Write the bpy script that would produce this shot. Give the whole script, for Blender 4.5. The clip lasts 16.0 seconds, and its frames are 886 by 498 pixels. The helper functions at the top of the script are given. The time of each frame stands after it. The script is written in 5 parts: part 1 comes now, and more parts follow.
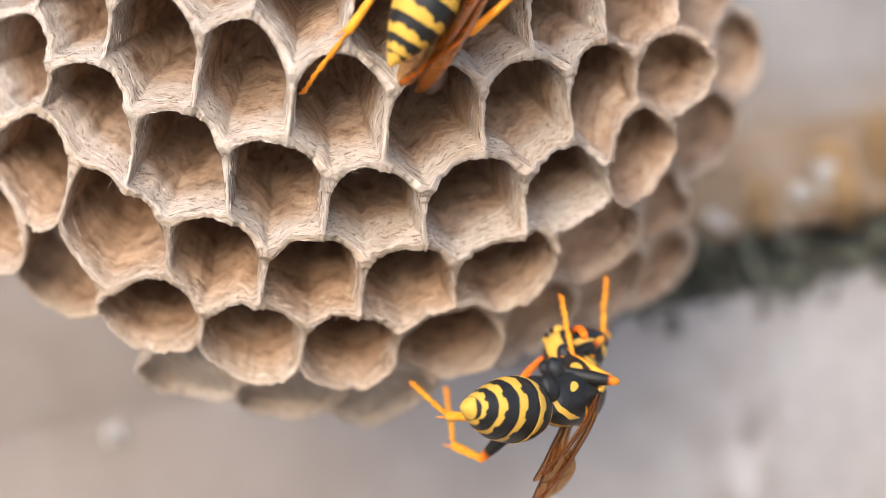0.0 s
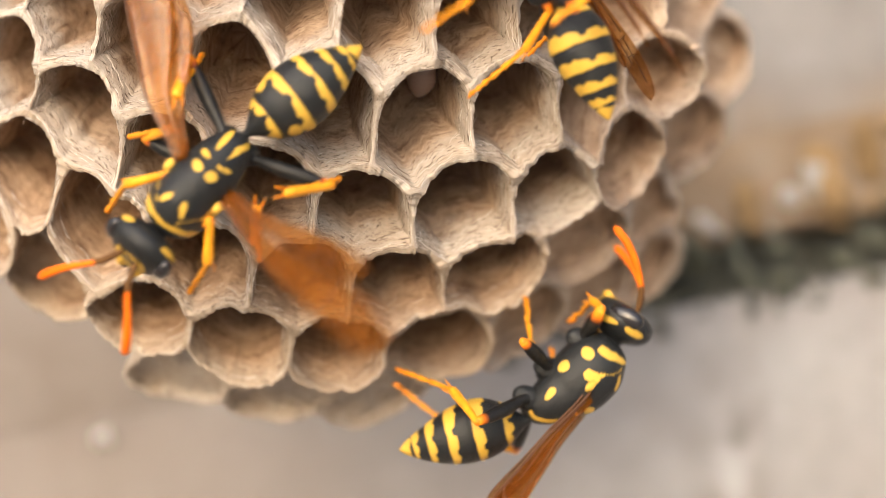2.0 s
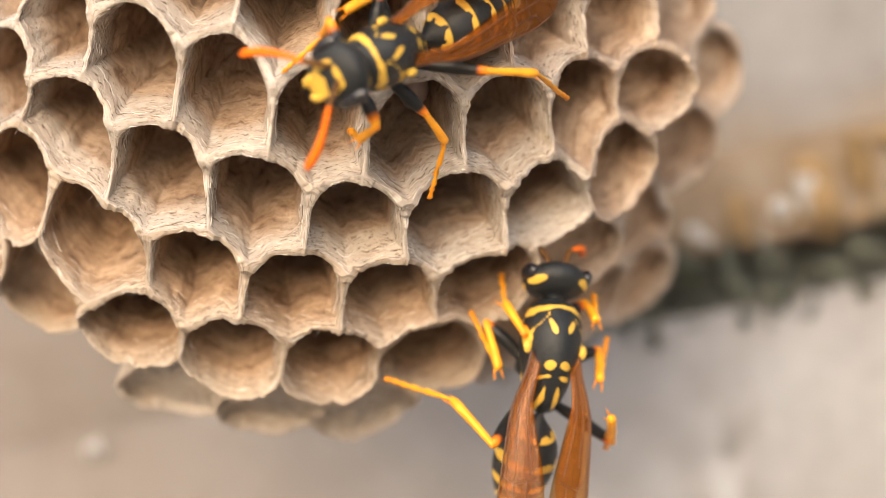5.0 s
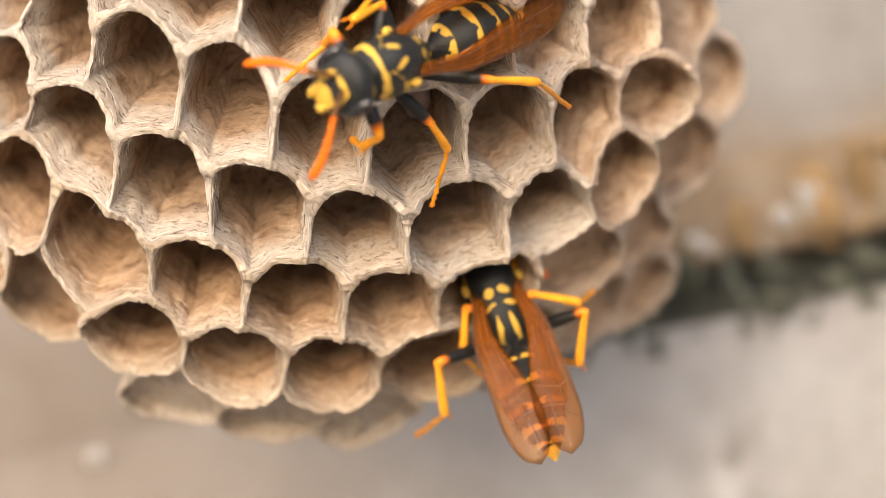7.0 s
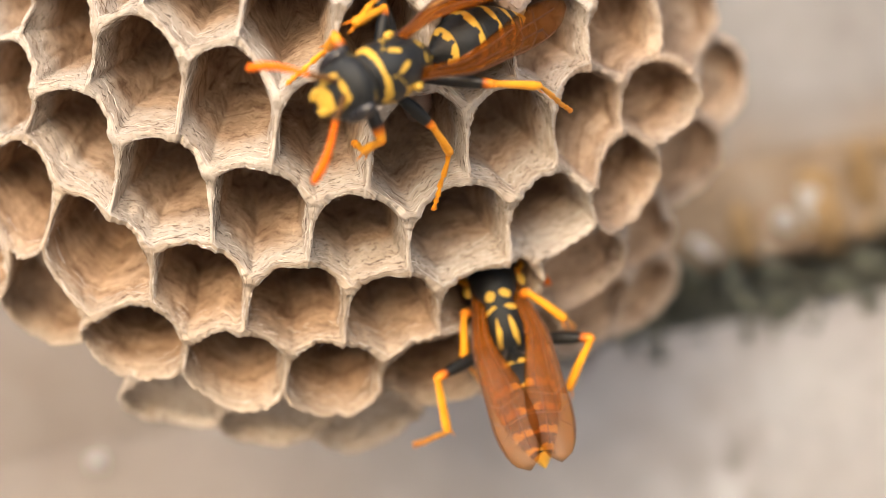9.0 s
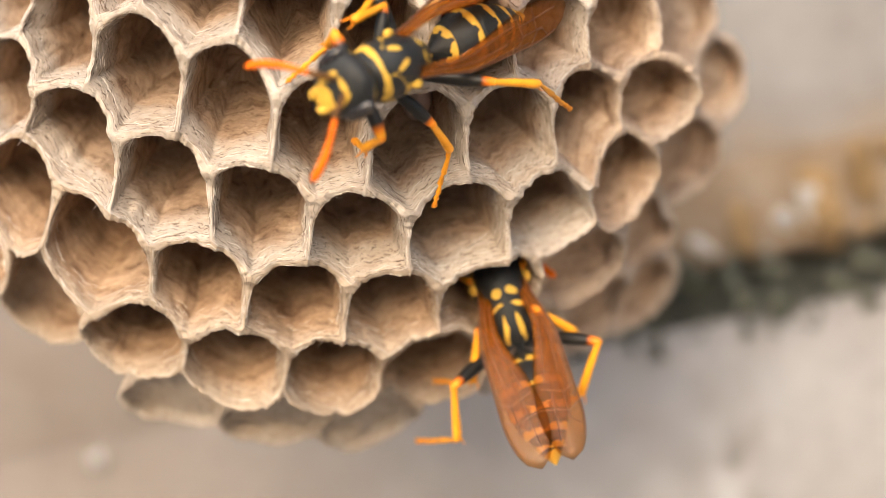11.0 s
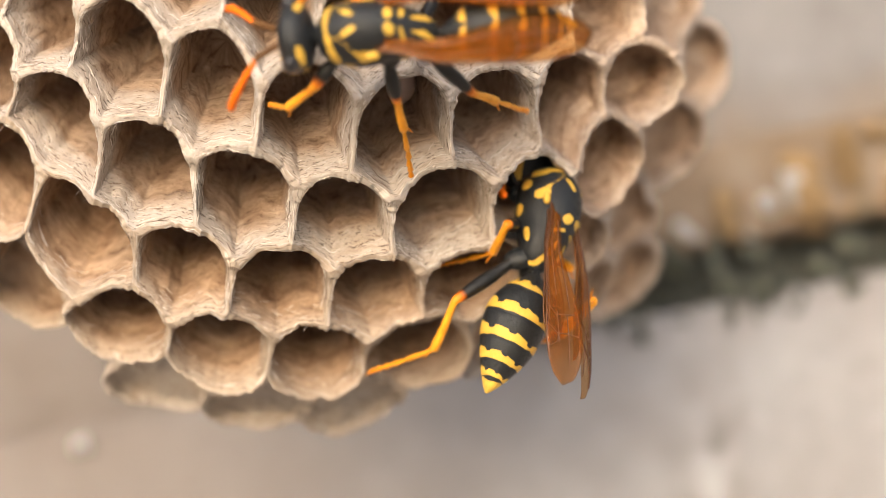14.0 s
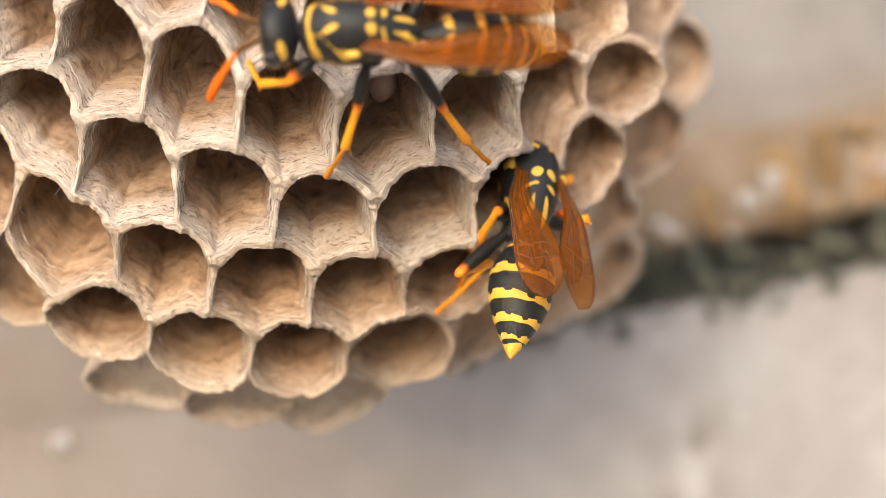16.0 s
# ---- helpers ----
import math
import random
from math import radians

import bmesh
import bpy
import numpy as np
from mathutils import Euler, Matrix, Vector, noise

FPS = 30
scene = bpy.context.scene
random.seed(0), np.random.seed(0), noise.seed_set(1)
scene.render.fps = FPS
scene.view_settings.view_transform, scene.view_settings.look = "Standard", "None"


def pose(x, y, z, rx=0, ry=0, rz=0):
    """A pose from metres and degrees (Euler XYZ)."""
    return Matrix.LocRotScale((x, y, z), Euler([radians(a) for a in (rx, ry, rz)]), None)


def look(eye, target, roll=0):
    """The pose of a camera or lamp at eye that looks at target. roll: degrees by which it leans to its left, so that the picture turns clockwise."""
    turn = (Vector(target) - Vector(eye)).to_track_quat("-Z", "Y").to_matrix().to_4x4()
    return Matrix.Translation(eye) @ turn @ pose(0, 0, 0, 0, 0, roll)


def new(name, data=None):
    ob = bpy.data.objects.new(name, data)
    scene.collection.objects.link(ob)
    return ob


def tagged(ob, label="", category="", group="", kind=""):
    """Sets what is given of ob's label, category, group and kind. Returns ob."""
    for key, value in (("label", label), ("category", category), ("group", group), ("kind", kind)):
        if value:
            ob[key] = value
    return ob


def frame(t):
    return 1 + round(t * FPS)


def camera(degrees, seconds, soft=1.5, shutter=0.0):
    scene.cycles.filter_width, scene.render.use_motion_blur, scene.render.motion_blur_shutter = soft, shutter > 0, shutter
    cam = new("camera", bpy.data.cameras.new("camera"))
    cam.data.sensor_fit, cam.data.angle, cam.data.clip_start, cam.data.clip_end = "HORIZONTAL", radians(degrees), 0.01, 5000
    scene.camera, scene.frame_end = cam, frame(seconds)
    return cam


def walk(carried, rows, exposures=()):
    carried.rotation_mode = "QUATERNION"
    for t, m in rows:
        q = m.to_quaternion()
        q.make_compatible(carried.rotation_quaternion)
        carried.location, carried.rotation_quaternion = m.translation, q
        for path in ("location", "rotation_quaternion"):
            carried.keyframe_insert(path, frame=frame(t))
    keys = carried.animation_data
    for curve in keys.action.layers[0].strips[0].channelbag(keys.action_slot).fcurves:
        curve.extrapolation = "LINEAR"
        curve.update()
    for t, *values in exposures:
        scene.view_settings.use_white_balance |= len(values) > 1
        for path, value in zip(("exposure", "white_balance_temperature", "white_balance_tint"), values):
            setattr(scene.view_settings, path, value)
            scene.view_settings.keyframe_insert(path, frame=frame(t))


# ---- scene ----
# ---- the nest's own frame: x along the comb, y into it, z up its face; millimetres ----
MM = 0.001
STAGE = pose(0, 0, 1.6, 4, 0, 0)

# ---- camera: a macro lens on a tripod head that pans and tilts a little ----
cam = camera(30, 16.0, soft=0.7, shutter=0.5)
PAN = [
    (0, 0.000, 0.000), (0.5, -0.074, 0.016), (1, -0.180, 0.027), (1.5, -0.262, 0.074), (2, -0.384, 0.094),
    (2.5, -0.474, 0.145), (3, -0.552, 0.196), (3.5, -0.595, 0.258), (4, -0.658, 0.337), (6.5, -0.619, 0.724),
    (7, -0.584, 0.791), (7.5, -0.576, 0.818), (8, -0.564, 0.873), (8.5, -0.560, 0.909), (9, -0.537, 0.928),
    (11.5, -0.564, 0.818), (12, -0.623, 0.752), (12.5, -0.689, 0.650), (13, -0.799, 0.529), (13.5, -0.924, 0.423),
    (14, -1.100, 0.341), (14.5, -1.280, 0.278), (15, -1.464, 0.255), (15.5, -1.613, 0.255), (16, -1.742, 0.255)
]
walk(cam, [(t, STAGE @ pose(0, 0, 0, 90 + tilt, 0, turn)) for t, turn, tilt in PAN],
     exposures=[(0, 1.25, 5650, 13), (0.5, 1.26, 5850, 13), (1.0, 1.29, 6250, 13), (1.6, 1.31, 6420, 12), (13, 1.31, 6400, 12), (16, 1.33, 6280, 12)])
cam.data.dof.use_dof = True
cam.data.dof.focus_distance = 0.0822
cam.data.dof.aperture_fstop = 24

# ---- light: a bright hazy sky and a veiled sun ----
world = bpy.data.worlds.new("sky")
scene.world = world
world.use_nodes = True
wn = world.node_tree.nodes
sky = wn.new("ShaderNodeTexSky")
sky.sky_type, sky.sun_disc = "NISHITA", False
sky.sun_elevation, sky.sun_rotation = radians(19), radians(197)
sky.air_density, sky.dust_density = 1.0, 4.0
world.node_tree.links.new(sky.outputs[0], wn["Background"].inputs[0])
wn["Background"].inputs[1].default_value = 0.15
sun = new("sun", bpy.data.lights.new("sun", "SUN"))
sun.data.energy, sun.data.angle, sun.data.color = 1.15, radians(75), (1.0, 0.965, 0.92)
sun.matrix_world = look((-0.5, -1.6, 2.20), (0, 0.08, 1.6))


# ---- materials ----
def material(name, rough=0.6, metal=0.0):
    m = bpy.data.materials.new(name)
    m.use_nodes = True
    n = m.node_tree.nodes
    b = n["Principled BSDF"]
    b.inputs["Roughness"].default_value = rough
    b.inputs["Metallic"].default_value = metal
    return m, n, m.node_tree.links, b


def noise_tex(n, links, vec, scale, detail=4.0, rough=0.55, distort=0.0):
    t = n.new("ShaderNodeTexNoise")
    t.inputs["Scale"].default_value = scale
    t.inputs["Detail"].default_value = detail
    t.inputs["Roughness"].default_value = rough
    t.inputs["Distortion"].default_value = distort
    links.new(vec, t.inputs["Vector"])
    return t.outputs["Fac"]


def ramp(n, links, fac, stops):
    r = n.new("ShaderNodeValToRGB")
    els = r.color_ramp.elements
    while len(els) < len(stops):
        els.new(0.5)
    for e, (p, c) in zip(els, stops):
        e.position, e.color = p, (*c, 1)
    links.new(fac, r.inputs["Fac"])
    return r.outputs["Color"]


def mixed(n, links, kind, fac, a, b):
    m = n.new("ShaderNodeMixRGB")
    m.blend_type = kind
    for k, v in zip((0, 1, 2), (fac, a, b)):
        if isinstance(v, (int, float)):
            m.inputs[k].default_value = v
        elif isinstance(v, tuple):
            m.inputs[k].default_value = (*v, 1)
        else:
            links.new(v, m.inputs[k])
    return m.outputs[0]


def bumped(n, links, b, fac, strength, dist):
    k = n.new("ShaderNodeBump")
    k.inputs["Strength"].default_value = strength
    k.inputs["Distance"].default_value = dist
    links.new(fac, k.inputs["Height"])
    links.new(k.outputs[0], b.inputs["Normal"])


def paper_material(name, lip_from, lip_to, crest_part, pulp=(1.0, 1.0, 1.0)):
    """Chewed wood fibre: aged brown cell walls, painted darker for the shade within, heightened with a pale grey-beige
    lip; streaks round each cell, dark flecks and pits.
    """
    m, n, links, b = material(name, 0.88)
    uv = n.new("ShaderNodeUVMap")
    uv.uv_map = "wall"
    mp = n.new("ShaderNodeMapping")
    mp.inputs["Scale"].default_value = (0.27, 1.0, 1.0)
    grain = n.new("ShaderNodeUVMap")
    grain.uv_map = "grain"
    links.new(grain.outputs[0], mp.inputs[0])
    obj = n.new("ShaderNodeTexCoord").outputs["Object"]
    warp = n.new("ShaderNodeMixRGB")
    warp.blend_type = "LINEAR_LIGHT"
    warp.inputs[0].default_value = 0.14
    wob = n.new("ShaderNodeTexNoise")
    wob.inputs["Scale"].default_value = 420.0
    links.new(obj, wob.inputs["Vector"])
    links.new(mp.outputs[0], warp.inputs[1])
    links.new(wob.outputs["Color"], warp.inputs[2])
    streak = noise_tex(n, links, warp.outputs[0], 3.4, 8.0, 0.72, 0.4)
    blotch = mixed(n, links, "MIX", 0.5, noise_tex(n, links, warp.outputs[0], 0.9, 6.0, 0.62, 0.3), noise_tex(n, links, obj, 620.0, 5.0, 0.62, 0.6))
    fine = noise_tex(n, links, warp.outputs[0], 6.5, 3.0, 0.5, 0.2)
    mesh = noise_tex(n, links, warp.outputs[0], 11.0, 2.0, 0.5, 0.3)
    broad = noise_tex(n, links, obj, 230.0, 4.0, 0.55, 0.4)
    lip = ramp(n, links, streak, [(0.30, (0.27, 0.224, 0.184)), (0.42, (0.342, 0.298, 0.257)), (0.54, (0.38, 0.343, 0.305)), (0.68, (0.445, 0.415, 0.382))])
    old_shaded = ramp(n, links, blotch, [(0.32, (0.14, 0.092, 0.063)), (0.45, (0.258, 0.187, 0.134)), (0.56, (0.345, 0.262, 0.195)), (0.70, (0.47, 0.385, 0.305))])
    old_shaded = mixed(n, links, "MULTIPLY", 0.5, old_shaded, ramp(n, links, streak, [(0.32, (0.58, 0.53, 0.48)), (0.46, (0.96, 0.95, 0.94)), (0.66, (1.2, 1.2, 1.2))]))
    old_shaded = mixed(n, links, "MULTIPLY", 0.6, old_shaded, ramp(n, links, mesh, [(0.34, (0.45, 0.38, 0.33)), (0.40, (1, 1, 1)), (0.62, (1, 1, 1)), (0.68, (1.25, 1.25, 1.25))]))
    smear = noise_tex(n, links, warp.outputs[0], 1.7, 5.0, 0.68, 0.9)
    old_shaded = mixed(n, links, "MULTIPLY", 0.75, old_shaded, ramp(n, links, smear, [(0.36, (0.40, 0.31, 0.25)), (0.43, (0.88, 0.84, 0.80)), (0.55, (1.06, 1.05, 1.04)), (0.66, (1.3, 1.3, 1.3))]))
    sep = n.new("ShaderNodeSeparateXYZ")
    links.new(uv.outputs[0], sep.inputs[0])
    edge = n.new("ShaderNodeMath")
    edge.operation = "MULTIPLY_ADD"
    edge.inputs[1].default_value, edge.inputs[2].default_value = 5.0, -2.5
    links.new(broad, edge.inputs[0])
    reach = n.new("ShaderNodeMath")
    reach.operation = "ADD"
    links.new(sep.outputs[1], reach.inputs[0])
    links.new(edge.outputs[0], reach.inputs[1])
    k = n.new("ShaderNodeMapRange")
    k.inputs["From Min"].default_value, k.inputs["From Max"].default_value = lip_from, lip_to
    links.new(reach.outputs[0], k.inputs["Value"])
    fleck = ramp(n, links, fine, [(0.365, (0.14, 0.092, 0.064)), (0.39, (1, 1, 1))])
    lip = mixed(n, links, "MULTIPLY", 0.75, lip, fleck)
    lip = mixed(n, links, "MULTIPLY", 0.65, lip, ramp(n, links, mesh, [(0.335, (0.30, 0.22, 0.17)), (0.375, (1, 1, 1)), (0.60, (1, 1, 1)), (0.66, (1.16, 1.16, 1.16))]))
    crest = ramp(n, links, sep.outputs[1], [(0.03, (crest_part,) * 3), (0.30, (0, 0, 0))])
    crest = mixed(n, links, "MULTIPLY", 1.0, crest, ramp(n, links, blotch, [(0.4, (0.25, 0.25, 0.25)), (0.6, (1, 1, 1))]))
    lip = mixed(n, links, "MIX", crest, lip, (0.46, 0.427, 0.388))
    # with depth the colour takes on both real browning and the hollow's shade
    col = mixed(n, links, "MIX", k.outputs[0], lip, old_shaded)
    tone = ramp(n, links, broad, [(0.3, (0.84, 0.77, 0.71)), (0.5, (0.99, 0.962, 0.94)), (0.7, (0.96, 0.98, 1.01))])
    col = mixed(n, links, "MULTIPLY", 0.8, col, tone)
    inf = n.new("ShaderNodeObjectInfo")
    each = ramp(n, links, inf.outputs["Random"], [(0.0, (0.95, 0.93, 0.91)), (1.0, (1.08, 1.08, 1.08))])
    col = mixed(n, links, "MULTIPLY", 1.0, col, each)
    col = mixed(n, links, "MULTIPLY", 1.0, col, pulp)
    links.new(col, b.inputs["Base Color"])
    h = mixed(n, links, "MIX", 0.4, mixed(n, links, "MIX", 0.5, streak, fine), mesh)
    h = mixed(n, links, "MIX", k.outputs[0], h, mixed(n, links, "MIX", 0.5, mixed(n, links, "MULTIPLY", 1.0, blotch, (0.35, 0.35, 0.35)), h))
    bumped(n, links, b, h, 0.36, 0.0002)
    b.inputs["Specular IOR Level"].default_value = 0.15
    return m


def marked_material(name, dark, light, rough, spec=0.5):
    """A glossy body colour with sharp marks of a second one; the marks follow the mesh's 'mark' value."""
    m, n, links, b = material(name, rough)
    at = n.new("ShaderNodeAttribute")
    at.attribute_name = "mark"
    obj = n.new("ShaderNodeTexCoord").outputs["Object"]
    grain = noise_tex(n, links, obj, 900.0, 2.0)
    cut = ramp(n, links, at.outputs["Fac"], [(0.47, (0, 0, 0)), (0.53, (1, 1, 1))])
    lig = mixed(n, links, "MIX", grain, tuple(c * 0.86 for c in light), light)
    drk = mixed(n, links, "MIX", grain, tuple(c * 0.6 for c in dark), tuple(min(1, c * 1.3) for c in dark))
    links.new(mixed(n, links, "MIX", cut, drk, lig), b.inputs["Base Color"])
    b.inputs["Specular IOR Level"].default_value = spec
    pit = noise_tex(n, links, obj, 5200.0, 4.0, 0.7)
    bumped(n, links, b, pit, 0.8, 0.00008)
    worn = noise_tex(n, links, obj, 1100.0, 3.0)
    gloss = n.new("ShaderNodeMapRange")
    gloss.inputs["To Min"].default_value, gloss.inputs["To Max"].default_value = rough - 0.1, rough + 0.16
    links.new(worn, gloss.inputs["Value"])
    links.new(gloss.outputs[0], b.inputs["Roughness"])
    return m


def limb_material():
    """Legs: black at 0, rusty orange at the middle and amber yellow at 1 of the mesh's 'mark' value."""
    m, n, links, b = material("wasp_limb", 0.45)
    b.inputs["Specular IOR Level"].default_value = 0.3
    at = n.new("ShaderNodeAttribute")
    at.attribute_name = "mark"
    obj = n.new("ShaderNodeTexCoord").outputs["Object"]
    g = noise_tex(n, links, obj, 1400.0, 3.0)
    c = ramp(n, links, at.outputs["Fac"], [(0.30, (0.010, 0.010, 0.010)), (0.48, (0.42, 0.10, 0.006)), (0.62, (0.68, 0.18, 0.006)), (1.0, (0.78, 0.325, 0.015))])
    links.new(mixed(n, links, "MULTIPLY", 0.55, c, ramp(n, links, g, [(0.3, (0.62, 0.55, 0.5)), (0.6, (1, 1, 1))])), b.inputs["Base Color"])
    bumped(n, links, b, noise_tex(n, links, obj, 6000.0, 3.0), 0.5, 0.00006)
    return m


def plain_material(name, colour, rough, vary=0.25, scale=800.0):
    m, n, links, b = material(name, rough)
    obj = n.new("ShaderNodeTexCoord").outputs["Object"]
    g = noise_tex(n, links, obj, scale, 4.0)
    links.new(mixed(n, links, "MIX", g, tuple(c * (1 - vary) for c in colour), tuple(min(1, c * (1 + vary)) for c in colour)), b.inputs["Base Color"])
    bumped(n, links, b, g, 0.2, 0.00005)
    return m


def wing_material():
    """Clear amber membrane: it tints what lies behind it, shines a little and browns towards the tip."""
    m, n, links, b = material("amber_wing", 0.25)
    obj = n.new("ShaderNodeTexCoord").outputs["Object"]
    g = noise_tex(n, links, obj, 350.0, 4.0, 0.6, 0.8)
    at = n.new("ShaderNodeAttribute")
    at.attribute_name = "mark"
    warm = mixed(n, links, "MIX", at.outputs["Fac"], (0.33, 0.108, 0.009), (0.16, 0.058, 0.014))
    links.new(mixed(n, links, "MULTIPLY", 0.5, warm, ramp(n, links, g, [(0.3, (0.5, 0.45, 0.4)), (0.7, (1, 1, 1))])), b.inputs["Base Color"])
    b.inputs["Specular IOR Level"].default_value = 0.5
    bumped(n, links, b, g, 0.4, 0.0001)
    clear = n.new("ShaderNodeBsdfTransparent")
    links.new(mixed(n, links, "MIX", at.outputs["Fac"], (0.95, 0.66, 0.30), (0.88, 0.62, 0.36)), clear.inputs[0])
    k = n.new("ShaderNodeMapRange")
    k.inputs["To Min"].default_value, k.inputs["To Max"].default_value = 0.50, 0.32
    links.new(at.outputs["Fac"], k.inputs["Value"])
    mix = n.new("ShaderNodeMixShader")
    links.new(k.outputs[0], mix.inputs[0])
    links.new(clear.outputs[0], mix.inputs[1])
    links.new(b.outputs[0], mix.inputs[2])
    links.new(mix.outputs[0], n["Material Output"].inputs["Surface"])
    return m


def wall_material(name, stops, scale, side_tint=None, spots=(), rough=0.9, soak=None):
    """Weathered masonry: broad blotches, fine grit, fading to a given colour towards -x; soak: a colour that creeps up
    from its lower edge; spots: ramps of moss, lime and dirt.
    """
    m, n, links, b = material(name, rough)
    obj = n.new("ShaderNodeTexCoord").outputs["Object"]
    g = noise_tex(n, links, obj, scale, 5.0, 0.55, 0.5)
    f = noise_tex(n, links, obj, scale * 14, 4.0)
    c = mixed(n, links, "MULTIPLY", 0.5, ramp(n, links, g, stops), ramp(n, links, f, [(0.3, (0.7, 0.7, 0.7)), (0.65, (1, 1, 1))]))
    if side_tint:
        sep = n.new("ShaderNodeSeparateXYZ")
        links.new(obj, sep.inputs[0])
        k = n.new("ShaderNodeMapRange")
        k.interpolation_type = "SMOOTHSTEP"
        k.inputs["From Min"].default_value, k.inputs["From Max"].default_value = -0.075, 0.006
        k.inputs["To Min"].default_value, k.inputs["To Max"].default_value = 0.75, 0.0
        links.new(sep.outputs[0], k.inputs["Value"])
        c = mixed(n, links, "MIX", k.outputs[0], c, side_tint)
    if soak:
        low, high, colour = soak
        sep = n.new("ShaderNodeSeparateXYZ")
        links.new(obj, sep.inputs[0])
        creep = n.new("ShaderNodeMath")
        creep.operation = "MULTIPLY_ADD"
        creep.inputs[1].default_value, creep.inputs[2].default_value = -0.03, 0.015
        links.new(noise_tex(n, links, obj, 45.0, 4.0, 0.6, 0.5), creep.inputs[0])
        up = n.new("ShaderNodeMath")
        links.new(sep.outputs[2], up.inputs[0])
        links.new(creep.outputs[0], up.inputs[1])
        k = n.new("ShaderNodeMapRange")
        k.inputs["From Min"].default_value, k.inputs["From Max"].default_value = low, high
        k.inputs["To Min"].default_value, k.inputs["To Max"].default_value = 0.9, 0.0
        links.new(up.outputs[0], k.inputs["Value"])
        c = mixed(n, links, "MIX", k.outputs[0], c, colour)
    for sc, lo, hi, colour in spots:
        h = noise_tex(n, links, obj, sc, 3.0, 0.6, 0.4)
        c = mixed(n, links, "MIX", ramp(n, links, h, [(lo, (0, 0, 0)), (hi, (0.9, 0.9, 0.9))]), c, colour)
    links.new(c, b.inputs["Base Color"])
    bumped(n, links, b, f, 0.5, 0.001)
    return m


def fibre_material():
    """Single wood fibres, from dark brown to almost white."""
    m, n, links, b = material("wood_fibre", 0.8)
    own = n.new("ShaderNodeNewGeometry").outputs["Random Per Island"]
    links.new(ramp(n, links, own, [(0.0, (0.09, 0.058, 0.038)), (0.22, (0.17, 0.115, 0.078)), (0.34, (0.40, 0.34, 0.285)), (0.7, (0.52, 0.47, 0.42)), (1.0, (0.66, 0.62, 0.57))]), b.inputs["Base Color"])
    b.inputs["Specular IOR Level"].default_value = 0.15
    return m


FIBRE = fibre_material()
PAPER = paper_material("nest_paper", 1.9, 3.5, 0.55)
# lower rows: browner pulp, with shade for their over-lit walls in the colour too
DIM_BROWN_PAPER = paper_material("browned_nest_paper", -0.1, 1.9, 0.7, (0.95, 0.90, 0.835))
# right edge and far set-back cells: brown starts almost at the rim
TAN_PAPER = paper_material("old_nest_paper", -0.9, 1.3, 0.25)
BODY = marked_material("wasp_shell", (0.012, 0.0135, 0.015), (0.60, 0.37, 0.05), 0.42, 0.32)
LIMB = limb_material()
FEELER = marked_material("wasp_feeler", (0.10, 0.045, 0.012), (0.80, 0.15, 0.002), 0.55, 0.2)
EYE = plain_material("wasp_eye", (0.016, 0.015, 0.017), 0.16, 0.1)
WING = wing_material()
GRUB = plain_material("grub_skin", (0.36, 0.27, 0.235), 0.4, 0.12, 900.0)
VEIN = plain_material("wing_vein", (0.09, 0.035, 0.012), 0.45)
PLASTER = wall_material("worn_plaster", [(0.3, (0.14, 0.123, 0.113)), (0.5, (0.22, 0.209, 0.208)), (0.7, (0.31, 0.306, 0.314))], 17, (0.145, 0.119, 0.10), [(30.0, 0.58, 0.74, (0.135, 0.11, 0.093)), (48.0, 0.66, 0.76, (0.08, 0.07, 0.058)), (38.0, 0.64, 0.74, (0.36, 0.358, 0.366))])
# same grey plaster, darkened so weaker light above the band sits in its colour
DIM_UPPER_PLASTER = wall_material("upper_plaster", [(0.3, (0.125, 0.118, 0.114)), (0.5, (0.175, 0.170, 0.172)), (0.7, (0.24, 0.238, 0.245))], 17, None, [(30.0, 0.58, 0.74, (0.12, 0.10, 0.085))], 0.9, (0.011, 0.023, (0.17, 0.128, 0.09)))
BOARD = wall_material("tan_board", [(0.3, (0.10, 0.066, 0.038)), (0.5, (0.165, 0.122, 0.082)), (0.7, (0.22, 0.185, 0.15))], 60, None, [(75.0, 0.56, 0.66, (0.20, 0.115, 0.05)), (70.0, 0.62, 0.70, (0.30, 0.29, 0.285)), (95.0, 0.62, 0.70, (0.065, 0.06, 0.035))])
GAP = wall_material("mossy_joint", [(0.3, (0.06, 0.07, 0.066)), (0.6, (0.13, 0.135, 0.12))], 60, None, [(90.0, 0.60, 0.70, (0.15, 0.13, 0.10))])
GROUND = wall_material("earth", [(0.3, (0.20, 0.17, 0.13)), (0.7, (0.34, 0.30, 0.25))], 3)


def part(name, bm, mat, parent=None, label="", smooth=True):
    me = bpy.data.meshes.new(name)
    bm.to_mesh(me)
    bm.free()
    me.materials.append(mat)
    if smooth:
        me.polygons.foreach_set("use_smooth", [True] * len(me.polygons))
    ob = new(name, me)
    ob.parent = parent
    return tagged(ob, label)


# ---- the wall behind, its joint and the ground ----
WALL = STAGE @ pose(27.3 * MM, 140 * MM, -1 * MM, -4, -11, 0) @ Matrix.Scale(0.737, 4)


